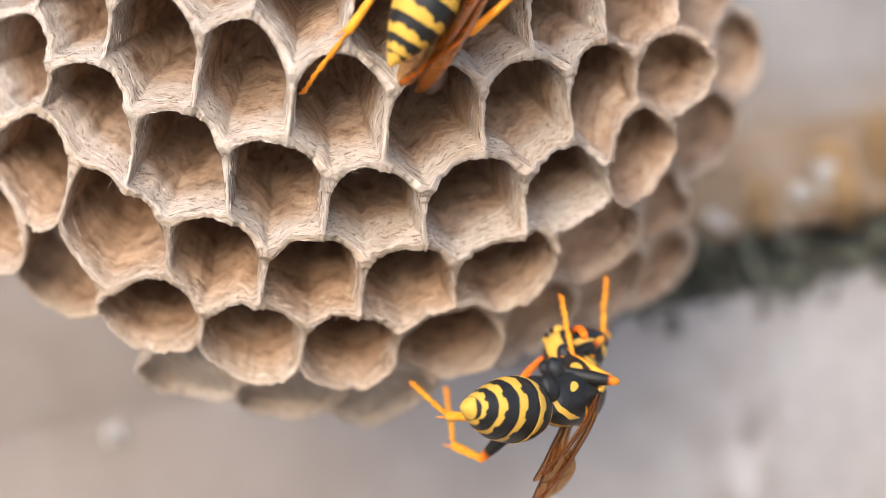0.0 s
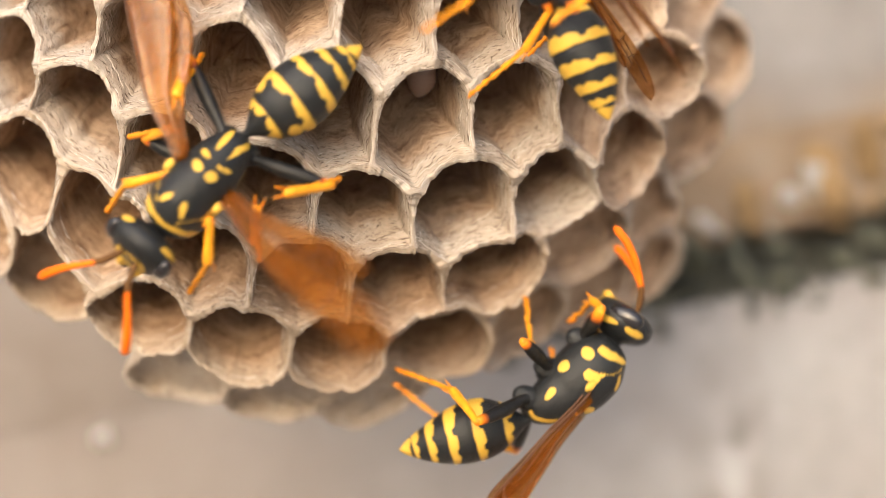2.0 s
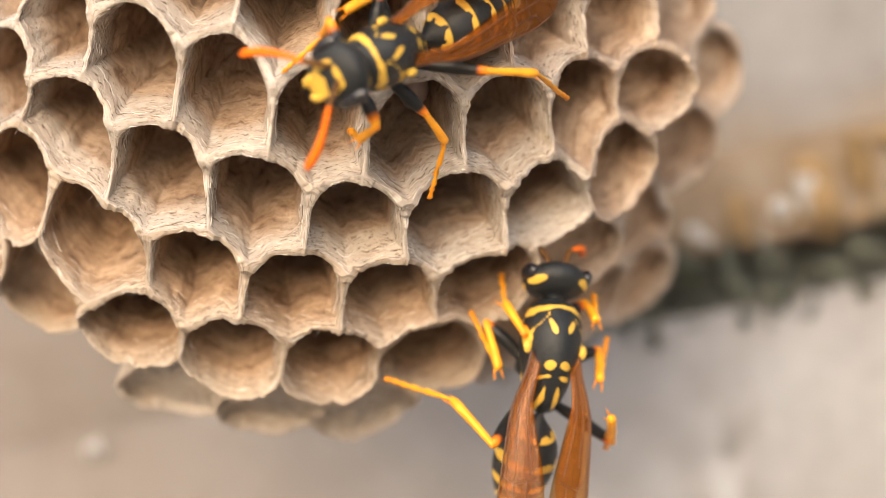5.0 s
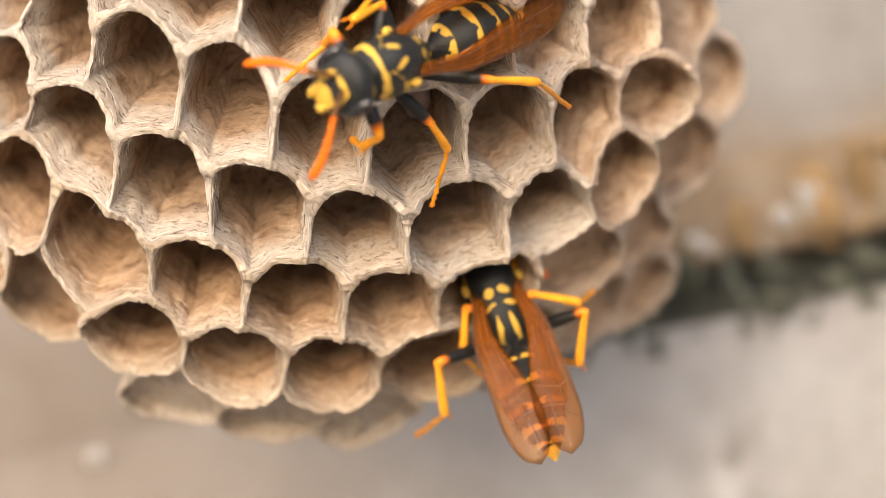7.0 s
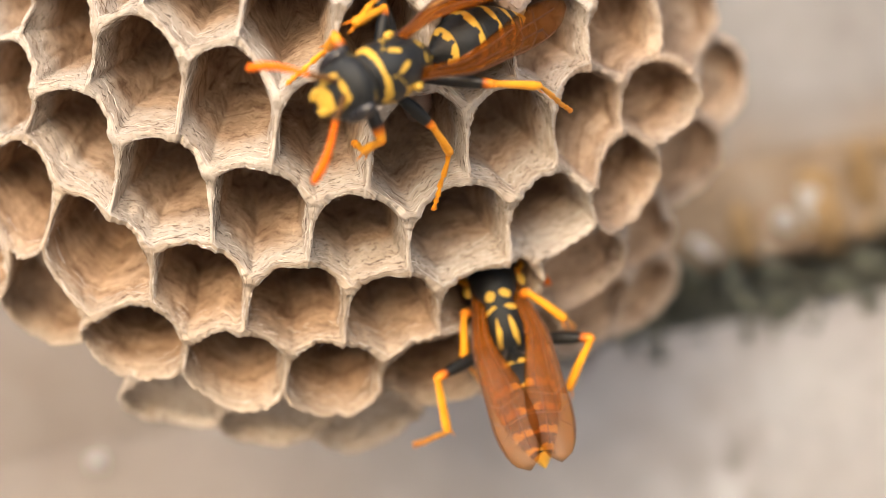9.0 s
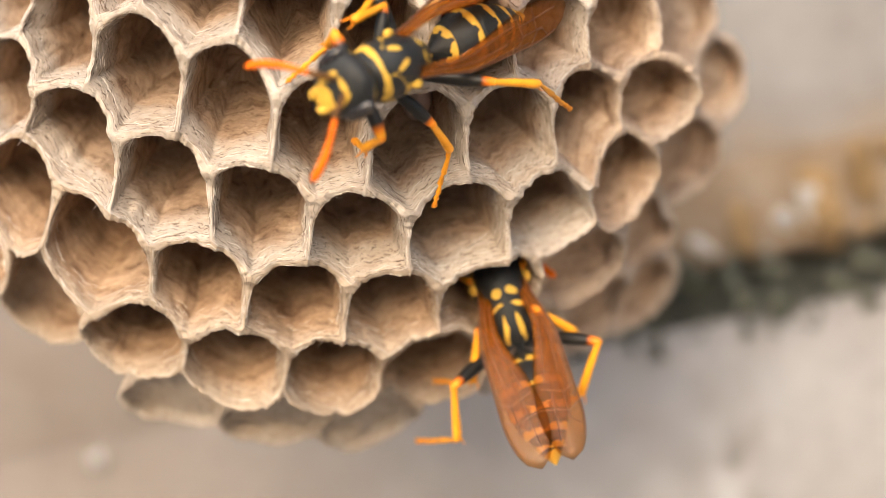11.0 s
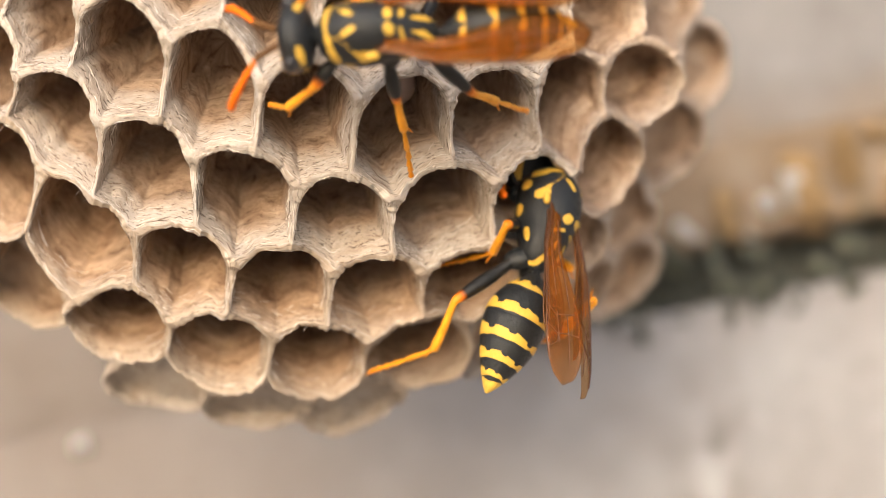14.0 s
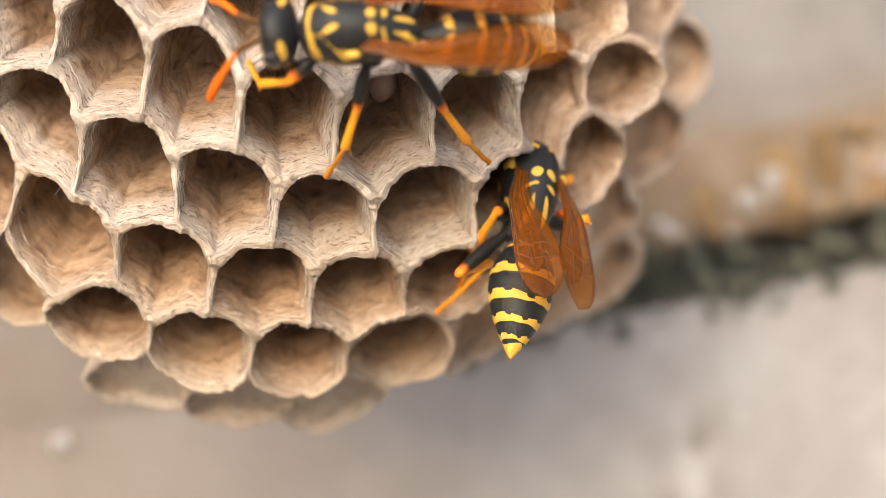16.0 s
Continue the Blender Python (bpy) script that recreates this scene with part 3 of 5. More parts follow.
def smooth_rows(keys, n):
    """Rows between the given key rows, by smooth interpolation of each number."""
    xs = [k[0] for k in keys]
    out = []
    for i in range(n + 1):
        f = i / n
        x = xs[0] + (xs[-1] - xs[0]) * (0.5 - 0.5 * math.cos(math.pi * f))
        j = max(k for k in range(len(xs) - 1) if (xs[k] - x) * (xs[0] - xs[-1]) >= -1e-9) if i else 0
        j = min(j, len(xs) - 2)
        t = (x - xs[j]) / (xs[j + 1] - xs[j])
        row = []
        for c in range(len(keys[0])):
            p1, p2 = keys[j][c], keys[j + 1][c]
            p0 = keys[max(j - 1, 0)][c]
            p3 = keys[min(j + 2, len(keys) - 1)][c]
            m1 = (p2 - p0) / (xs[j + 1] - xs[max(j - 1, 0)]) * (xs[j + 1] - xs[j])
            m2 = (p3 - p1) / (xs[min(j + 2, len(xs) - 1)] - xs[j]) * (xs[j + 1] - xs[j])
            row.append((2 * t ** 3 - 3 * t * t + 1) * p1 + (t ** 3 - 2 * t * t + t) * m1 + (-2 * t ** 3 + 3 * t * t) * p2 + (t ** 3 - t * t) * m2)
        row[0] = x
        row[3], row[4] = max(row[3], 0.02), max(row[4], 0.02)
        out.append(tuple(row))
    return out


def thorax_mark(x, y, z, a):
    ay = abs(y)
    top = z > 0.2
    d = 9.0
    # collar, in an arc over the front
    if z > -0.2:
        arc = 1.72 - 0.42 * (ay / 1.4) ** 2
        d = min(d, abs(x - arc) - 0.07 - 0.09 * (ay / 1.4))
        # line from the collar to the wing root
        lx = 1.35 - 1.05 * max(0.0, (ay - 0.62) / 0.85)
        if 0.62 < ay < 1.5:
            d = min(d, abs(x - lx) - 0.055)
    if top:
        d = min(d, blob(x, ay, 0.72, 0.48, 0.36, 0.15, 0.5))
        d = min(d, blob(x, ay, -0.72, 0.42, 0.15, 0.30, 0.12))
        d = min(d, blob(x, ay, -1.16, 0.50, 0.075, 0.38, 0.1))
        d = min(d, blob(x, ay, 0.12, 1.46, 0.22, 0.16))
    if x < -1.2:
        d = min(d, blob(x, ay, -1.92, 0.42, 0.48, 0.15, -0.25))
    if z < 0.3:
        d = min(d, blob(x, z, 0.75, -0.35, 0.30, 0.34))
        d = min(d, blob(x, z, -0.25, -0.75, 0.22, 0.26))
        d = min(d, blob(x, z, -1.3, -0.35, 0.26, 0.20))
    return soft(d + 0.07 * noise.noise(Vector((x, y, z)) * 2.6), 0.07)


GASTER = [0.0, 1.55, 3.15, 4.55, 5.65, 6.45, 7.2]


def gaster_mark(x, y, z, a, spotted=False):
    s = -x
    k = 0
    while k < 5 and s > GASTER[k + 1]:
        k += 1
    a0, a1 = GASTER[k], GASTER[k + 1]
    f = (s - a0) / (a1 - a0)
    back = math.sin(a)
    side = abs(math.cos(a))
    edge = 0.66 if k == 0 else 0.60
    edge += 0.07 + 0.12 * back - 0.05 * k / 5
    # scalloped front edge
    edge -= 0.13 * abs(math.sin(a * 2.0 + 0.2)) - 0.10 * (abs(math.cos(a * 4)) > 0.92)
    d = (edge - f) * (a1 - a0)
    d = max(d, (f - 0.965) * (a1 - a0))
    if k == 1 and spotted:
        d = min(d, blob(s, a if a < 4.7 else a - 6.283, a0 + 0.62, 0.42, 0.33, 0.34), blob(s, a, a0 + 0.62, 2.72, 0.33, 0.34))
    if k == 5:
        d = min(d, 0.05 - f * 0.3)
    return soft(d + 0.07 * noise.noise(Vector((x, y, z)) * 2.2), 0.06)


def head_mark(x, y, z, a):
    ay = abs(y)
    d = 9.0
    if x > 3.3:
        d = min(d, blob(y, z, 0, -0.75, 0.62, 0.55))
        d = min(d, blob(ay, z, 0.62, 0.05, 0.16, 0.55, 0.15))
        d = min(d, blob(y, z, 0, 0.52, 0.42, 0.13))
    if x < 3.15:
        d = min(d, blob(x, ay, 2.72, 1.12, 0.17, 0.36))
    if z < -0.9:
        d = min(d, ay - 0.5)
    return soft(d + 0.06 * noise.noise(Vector((x, y, z)) * 2.6), 0.06)


def wing_edge(f, width):
    """Where the wing's leading edge runs, and how broad the wing is, at the part f of its length."""
    def ease(x):
        x = max(0.0, min(1.0, x))
        return x * x * (3 - 2 * x)
    broad = width * (0.24 + 0.66 * ease(f / 0.8))
    t = max(0.0, (f - 0.72) / 0.28)
    left = 1 - math.sqrt(max(0.0, 1 - t * t))
    lead = -0.27 * width * ease(f / 0.35) + broad * 0.55 * left
    return lead, max(0.03, broad * (1 - 0.97 * left))


def wing_mesh(length, width, fold):
    """A long narrow wing, pleated along its length: root at the origin, tip along -x, trailing edge towards +y."""
    bm = bmesh.new()
    lay = bm.verts.layers.float.new("mark")
    nx, ny = 30, 8
    grid = []
    for i in range(nx + 1):
        f = i / nx
        lead, half = wing_edge(f, width)
        col = []
        for j in range(ny + 1):
            g = j / ny
            y = lead + half * g
            z = fold * g * half + 0.10 * math.sin(math.pi * f) - 0.20 * f * f
            vt = bm.verts.new(Vector((-f * length, y, z + 0.03 * math.sin(9 * g + 5 * f))) * MM)
            vt[lay] = max(0.0, min(1.0, (f - 0.45) * 1.6)) * (0.4 + 0.6 * g)
            col.append(vt)
        grid.append(col)
    for i in range(nx):
        for j in range(ny):
            bm.faces.new((grid[i][j], grid[i + 1][j], grid[i + 1][j + 1], grid[i][j + 1]))
    bmesh.ops.solidify(bm, geom=bm.faces[:], thickness=0.02 * MM)
    return bm


def vein_mesh(length, width, fold):
    bm = bmesh.new()
    def place(f, g):
        lead, half = wing_edge(f, width)
        return Vector((-f * length, lead + half * g, fold * g * half + 0.10 * math.sin(math.pi * f) - 0.20 * f * f + 0.03 * math.sin(9 * g + 5 * f) + 0.01))
    lines = [[(f / 10, 0.02) for f in range(0, 10)], [(f / 10, 0.10) for f in range(0, 8)], [(0.05 + f / 10, 0.38 - 0.01 * f) for f in range(0, 6)], [(0.1 + f / 10, 0.72) for f in range(0, 6)],
             [(0.62, 0.05), (0.66, 0.3), (0.64, 0.6), (0.62, 0.85)], [(0.72, 0.05), (0.76, 0.3), (0.74, 0.6), (0.73, 0.9)], [(0.84, 0.05), (0.80, 0.3), (0.76, 0.32)], [(0.64, 0.32), (0.8, 0.34)], [(0.64, 0.6), (0.78, 0.62), (0.9, 0.7)]]
    for line in lines:
        pts = [place(*p) for p in line]
        r = 0.05 if line[0][1] < 0.05 else 0.032
        rings = []
        for p in pts:
            rings.append([bm.verts.new((p + Vector((0, r * math.cos(a), r * math.sin(a))) if abs((pts[-1] - pts[0]).x) > abs((pts[-1] - pts[0]).y) else p + Vector((r * math.cos(a), 0, r * math.sin(a)))) * MM) for a in (0, 2.1, 4.2)])
        for a, b in zip(rings, rings[1:]):
            for i in range(3):
                bm.faces.new((a[i], a[(i + 1) % 3], b[(i + 1) % 3], b[i]))
    return bm


# hip place, lengths of thigh, shin and foot, resting foot place; right legs mirror the left ones
LEGS = {"fore": ((1.1, 0.5, -1.15), 2.2, 2.0, 2.6, (3.3, 2.4, -2.2)), "mid": ((-0.95, 0.65, -1.3), 2.75, 2.45, 3.5, (0.2, 4.0, -2.5)), "hind": ((-2.6, 0.55, -1.1), 3.9, 3.0, 4.1, (-4.6, 4.2, -2.4))}
WAIST = Vector((-3.16, 0, -0.35))
HEAD = Vector((2.0, 0, 0.1))
NECK = Vector((2.02, 0, 0.05))
WING_ROOT = (-0.5, 1.22, 0.92)


def build_wasp(label, size, spotted):
    w = tagged(new("paper_wasp"), label, "wasp", "paper wasps on the nest")
    th = [(2.1, 0, -0.05, 0.50, 0.55, 0), (1.9, 0, -0.02, 0.95, 0.95, 0), (1.45, 0, 0.0, 1.34, 1.28, 0.05), (0.75, 0, 0.06, 1.56, 1.56, 0.1), (0.0, 0, 0.06, 1.58, 1.62, 0.1), (-0.55, 0, 0.02, 1.46, 1.55, 0.1), (-0.72, 0, 0.0, 1.38, 1.50, 0.1), (-0.95, 0, -0.06, 1.32, 1.38, 0.08), (-1.10, 0, -0.10, 1.30, 1.30, 0.08), (-1.5, 0, -0.2, 1.18, 1.12, 0.06), (-2.0, 0, -0.3, 0.86, 0.80, 0.04), (-2.3, 0, -0.34, 0.45, 0.42, 0), (-2.42, 0, -0.35, 0.2, 0.2, 0)]
    bm = skin(smooth_rows(th, 70), 72, thorax_mark)
    for vt in bm.verts:
        if vt.co.x < 0.5 * MM:
            vt.co.x = 0.5 * MM + (vt.co.x - 0.5 * MM) * 1.3
    bmesh.ops.scale(bm, vec=(1.0, 0.92, 1.0), verts=bm.verts)
    for hip, up, tib, tar, foot in LEGS.values():
        for sd in (1, -1):
            hx, hy, hz = hip
            hb = bmesh.new()
            m = Matrix.Translation(Vector((hx - 0.05, sd * hy * 0.95, hz + 0.02)) * MM) @ pose(0, 0, 0, sd * 25, 20, 0) @ Matrix.Diagonal((0.58 * MM, 0.46 * MM, 0.78 * MM, 1))
            bmesh.ops.create_uvsphere(hb, u_segments=14, v_segments=10, radius=1.0, matrix=m)
            part("hip", hb, BODY, w)
    part("thorax", bm, BODY, w, "black thorax with yellow collar and spots")
    for s in (1, -1):
        bm = bmesh.new()
        bmesh.ops.create_uvsphere(bm, u_segments=12, v_segments=8, radius=1.0, matrix=Matrix.Translation(Vector((-0.3, s * 1.36, 0.78)) * MM) @ Matrix.Diagonal((0.34 * MM, 0.20 * MM, 0.18 * MM, 1)))
        lay = bm.verts.layers.float.new("mark")
        for vt in bm.verts:
            vt[lay] = 1.0
        part("wing_cap", bm, BODY, w, "yellow cap over the wing root")
    w.scale = (size, size, size)
    # abdomen, its origin at the waist
    ab = [(0.0, 0, 0, 0.14, 0.14, 0), (-0.35, 0, 0.02, 0.24, 0.26, 0), (-0.8, 0, 0.0, 0.58, 0.60, 0), (-1.5, 0, -0.05, 1.15, 1.13, 0), (-2.5, 0, -0.08, 1.54, 1.50, 0), (-3.6, 0, -0.06, 1.60, 1.52, 0), (-4.8, 0, 0, 1.32, 1.25, 0), (-5.9, 0, 0.02, 0.85, 0.82, 0), (-6.8, 0, 0, 0.34, 0.36, 0), (-7.2, 0, -0.02, 0.06, 0.06, 0)]
    rows = []
    for x, y, z, a, b, q in smooth_rows(ab, 130):
        s = -x
        k = max(i for i in range(7) if s >= GASTER[i] - 1e-6)
        f = (s - GASTER[k]) / max(0.01, (GASTER[min(k + 1, 6)] - GASTER[k])) if k < 6 else 1
        step = 1 - 0.035 * max(0, 1 - f * 8) + 0.015 * f
        rows.append((x, y, z, a * step * 0.94, b * step * 0.94, q))
    rows = [(x * 0.89, *r) for x, *r in rows]
    abdomen = part("abdomen", skin(rows, 72, lambda x, y, z, a: gaster_mark(x / 0.89, y, z, a, spotted)), BODY, w, "black and yellow banded tapering abdomen")
    abdomen.location = WAIST * MM
    # head
    hd = [(3.95, 0, -0.75, 0.30, 0.35, 0), (3.8, 0, -0.35, 0.85, 1.0, 0), (3.5, 0, -0.1, 1.28, 1.38, 0), (3.1, 0, 0.0, 1.52, 1.45, 0), (2.7, 0, 0.0, 1.45, 1.32, 0), (2.4, 0, 0, 1.05, 0.95, 0), (2.2, 0, 0, 0.5, 0.5, 0), (1.95, 0, 0, 0.3, 0.3, 0)]
    bm = skin(smooth_rows(hd, 46), 64, head_mark)
    bmesh.ops.scale(bm, vec=(1, 1.04, 1.04), verts=bm.verts)
    bmesh.ops.translate(bm, verts=bm.verts, vec=-HEAD * MM)
    head = part("head", bm, BODY, w, "black head with yellow face")
    head.location = NECK * MM
    for s in (1, -1):
        bm = bmesh.new()
        m = Matrix.Translation((Vector((3.2, s * 1.26, 0.12)) - HEAD) * MM) @ pose(0, 0, 0, s * -8, 0, s * 22) @ Matrix.Diagonal((0.52 * MM, 0.42 * MM, 0.92 * MM, 1))
        bmesh.ops.create_uvsphere(bm, u_segments=20, v_segments=14, radius=1.0, matrix=m)
        part("eye", bm, EYE, head, "dark glossy compound eye")
        bm = along([(3.75 - HEAD.x, s * 0.5, -1.05), (3.95 - HEAD.x, s * 0.42, -1.35), (3.98 - HEAD.x, s * 0.1, -1.6)], [0.22, 0.2, 0.07], 8, lambda f: 1.0 if f < 0.6 else 0.0)
        part("jaw", bm, BODY, head, "small yellow jaw")
        pts = [(0, 0, 0), (0.25, s * 0.12, 0.12), (0.9, s * 0.40, 0.28), (1.1, s * 0.55, 0.27)]
        rad = [0.10, 0.14, 0.16, 0.13]
        for i in range(1, 13):
            f = i / 12
            pts.append((1.1 + 2.9 * f - 0.5 * f * f, s * (0.55 + 1.5 * f + 0.25 * math.sin(3 * f)), 0.27 - 0.55 * f - 0.75 * f * f))
            rad.append(0.11 + 0.09 * min(1, f * 1.6) - (0.10 if i == 12 else 0))
        ant = part("antenna", along(pts, rad, 12, lambda f: max(0.3, min(1.0, f * 2.4))), FEELER, head, "long orange antenna with a dark base")
        ant.location = (Vector((3.78, s * 0.35, 0.35)) - HEAD) * MM
        ant["side"] = s
    # wings
    for s in (1, -1):
        for nm, ln, wd, fo in (("forewing", 9.5, 2.45, 0.16), ("hindwing", 7.0, 1.5, 0.1)):
            bm = wing_mesh(ln, wd, fo)
            vm = vein_mesh(ln, wd, fo)
            for b in (bm, vm):
                if s > 0:
                    bmesh.ops.scale(b, vec=(1, -1, 1), verts=b.verts)
                bmesh.ops.recalc_face_normals(b, faces=b.faces[:])
            ob = part(nm, bm, WING, w, "narrow translucent amber wing")
            part("venation", vm, VEIN, ob, "thin dark brown wing veins")
            ob.location = Vector((WING_ROOT[0] - (0.35 if nm == "hindwing" else 0), s * WING_ROOT[1], WING_ROOT[2] - (0.15 if nm == "hindwing" else 0))) * MM
            ob["side"] = s
    # legs
    for nm, (hip, up, tib, tar, foot) in LEGS.items():
        for s in (1, -1):
            upts = [(-0.1, 0, 0), (0.35, 0, 0.03), (0.6, 0, -0.02), (up * 0.42, 0, 0.06), (up * 0.62, 0, 0.05), (up * 0.78, 0, 0.03), (up * 0.86, 0, 0.02), (up * 0.94, 0, 0), (up, 0, 0)]
            cut = 0.80 if nm != "fore" else 0.60
            thigh = part("leg", along(upts, [0.30, 0.34, 0.24, 0.33, 0.34, 0.30, 0.26, 0.23, 0.19], 12, lambda f: max(0.0, min(1.0, 0.45 + (f - cut) * 2.2))), LIMB, w, "black leg ending in orange")
            thigh["kind_of_leg"], thigh["side"] = nm, s
            lp = [(-0.12, 0, 0), (0.0, 0, 0.02), (0.25, 0, 0.0), (tib * 0.5, 0, 0.03), (tib * 0.85, 0, 0.0), (tib * 0.97, 0, 0), (tib + 0.05, 0, 0)]
            shin = part("shin", along(lp, [0.14, 0.19, 0.17, 0.20, 0.235, 0.22, 0.13], 12, lambda f: 0.7 + 0.3 * min(1, f * 3)), LIMB, thigh, "amber-yellow shin")
            for q in (1, -1):
                spur = along([(tib * 0.95, q * 0.12, -0.1), (tib + 0.2, q * 0.2, -0.24), (tib + 0.48, q * 0.24, -0.32)], [0.05, 0.045, 0.012], 6, lambda f: 0.8)
                part("spur", spur, LIMB, thigh)["on_shin"] = 1
            ends = [0.0, 0.42, 0.62, 0.77, 0.88, 1.0]
            fp, fr = [(-0.06, 0, 0)], [0.10]
            for a, b in zip(ends, ends[1:]):
                a, b = a * tar, b * tar
                dz = 0.05 * math.sin(7 * a)
                fp += [(a + 0.05, 0, dz), (b - 0.10, 0, dz), (b - 0.02, 0, dz * 0.5)]
                fr += [0.085, 0.155, 0.09]
            fp += [(tar + 0.12, 0.0, -0.16)]
            fr += [0.05]
            part("foot", along(fp, fr, 10, lambda f: 1.0 - 0.22 * f), LIMB, thigh, "jointed orange foot")
    return w


# a narrow strip of paper that hangs along a wall and over its edge
part("paper_strip", along(((-2.64, 80.60, 7.05), (-2.75, 80.70, 5.82), (-2.92, 80.90, 4.59), (-3.07, 81.20, 3.77)), [0.11, 0.10, 0.09, 0.03], 6), PAPER, nest, "narrow hanging strip of paper")


def larva_mesh():
    """A plump grub, ringed by shallow furrows, along z; millimetres."""
    bm = bmesh.new()
    rings = []
    for i in range(25):
        f = i / 24
        r = 0.80 * math.sin(math.pi * (0.04 + 0.92 * f)) ** 0.6 * (1 - 0.07 * abs(math.cos(math.pi * 8 * f)))
        rings.append([bm.verts.new(Vector((r * math.cos(a), 0.9 * r * math.sin(a), -1.1 + 2.2 * f)) * MM) for a in (2 * math.pi * k / 20 for k in range(20))])
    for a, b in zip(rings, rings[1:]):
        for k in range(20):
            bm.faces.new((a[k], a[(k + 1) % 20], b[(k + 1) % 20], b[k]))
    bm.faces.new(rings[0][::-1])
    bm.faces.new(rings[-1])
    return bm


larva = tagged(part("wasp_larva", larva_mesh(), GRUB), "pale pinkish wasp grub hanging inside a nest cell", "larva")
larva.matrix_world = STAGE @ pose(-0.52 * MM, 85.50 * MM, 9.02 * MM, 35, 12, 0)


def body_pose(x, y, z, heading, lean, roll):
    """Heading turns in the comb's plane (0 along x, 90 up), lean lifts the nose away from the comb, roll is about the body."""
    base = Matrix(((1, 0, 0, 0), (0, 0, -1, 0), (0, 1, 0, 0), (0, 0, 0, 1)))
    turn = Matrix.Rotation(radians(heading), 4, Vector((0, -1, 0)))
    return STAGE @ Matrix.Translation(Vector((x, y, z)) * MM) @ turn @ base @ Matrix.Rotation(radians(-lean), 4, "Y") @ Matrix.Rotation(radians(roll), 4, "X")


def two_links(h, e, a, b, pole):
    """The joint between two links of lengths a and b that reach from h towards e, bent to the side of pole."""
    d = e - h
    ln = min(max(d.length, abs(a - b) + 0.2), (a + b) * 0.99)
    d.normalize()
    pole = (pole - d * pole.dot(d)).normalized()
    c = max(-1.0, min(1.0, (a * a + ln * ln - b * b) / (2 * a * ln)))
    return h + d * (c * a) + pole * (a * math.sqrt(1 - c * c))


def aimed(p, x, up):
    """A pose at p with its x axis along x and its z axis towards up."""
    x = x.normalized()
    y = up.cross(x).normalized()
    m = Matrix((x, y, x.cross(y))).transposed().to_4x4()
    m.translation = p * MM
    return m


def leg_joints(nm, s, foot, ankle, bend, tuck):
    """Knee, ankle and toe that bring the foot to a place in the body's frame; ankle, bend: where ankle and knee should be; tuck swings the knee tailwards."""
    hip, up, tib, tar, rest = LEGS[nm]
    h = Vector((hip[0], hip[1] * s, hip[2]))
    pole = Vector(({"fore": 0.25, "mid": -0.1, "hind": -0.25}[nm] - {"fore": 0, "mid": 0.1, "hind": 0.35}[nm] * tuck, s, 0.35 if nm == "hind" else 0.6 - 0.3 * tuck))
    if bend is not None:
        pole = bend - h
    if ankle is None:
        low = (tib + tar) * 0.955
        knee = two_links(h, foot, up, low, pole)
        end = knee + (foot - knee).normalized() * low
        ankle = two_links(knee, end, tib, tar, pole)
    knee = two_links(h, ankle, up, tib, pole)
    ankle = knee + (ankle - knee).normalized() * tib
    return knee, ankle, ankle + (foot - ankle).normalized() * tar


def leg_pose(nm, s, knee, ankle, toe):
    """Poses of thigh, shin and foot, the last two in the thigh's space."""
    hip = LEGS[nm][0]
    h = Vector((hip[0], hip[1] * s, hip[2]))
    up = Vector((0.3, 0, 1))
    m = aimed(h, knee - h, up)
    inv = m.inverted()
    return m, inv @ aimed(knee, ankle - knee, up), inv @ aimed(ankle, toe - ankle, up)


def wing_pose(ob, s, spread, lift, twist):
    loc = Matrix.Translation(ob.location.copy())
    return loc @ Matrix.Rotation(radians(-s * spread), 4, "Z") @ Matrix.Rotation(radians(lift), 4, "Y") @ Matrix.Rotation(radians(s * twist), 4, "X")


def filled(rows, feet):
    """Close rows between the given ones, each with the feet's places, the legs whose hold changes on the way, and the number of the row before and the part of the way on."""
    out = []
    for k, (a, b) in enumerate(zip(rows, rows[1:])):
        fa, fb = feet.get(a[0], {}), feet.get(b[0], {})
        gap = b[0] - a[0]
        n = max(1, round(gap * (30 if gap < 1.2 else 5)))
        loose = {leg[:2] for leg in set(fa) ^ set(fb)}
        for i in range(n):
            f = i / n
            row = tuple(p + (q - p) * f for p, q in zip(a, b))
            out.append((row, {leg: Vector(fa[leg]).lerp(Vector(fb[leg]), f) for leg in fa if leg in fb} if i else fa, loose if i else set(), k, f))
    return out + [(rows[-1], feet.get(rows[-1][0], {}), set(), len(rows) - 1, 0.0)]


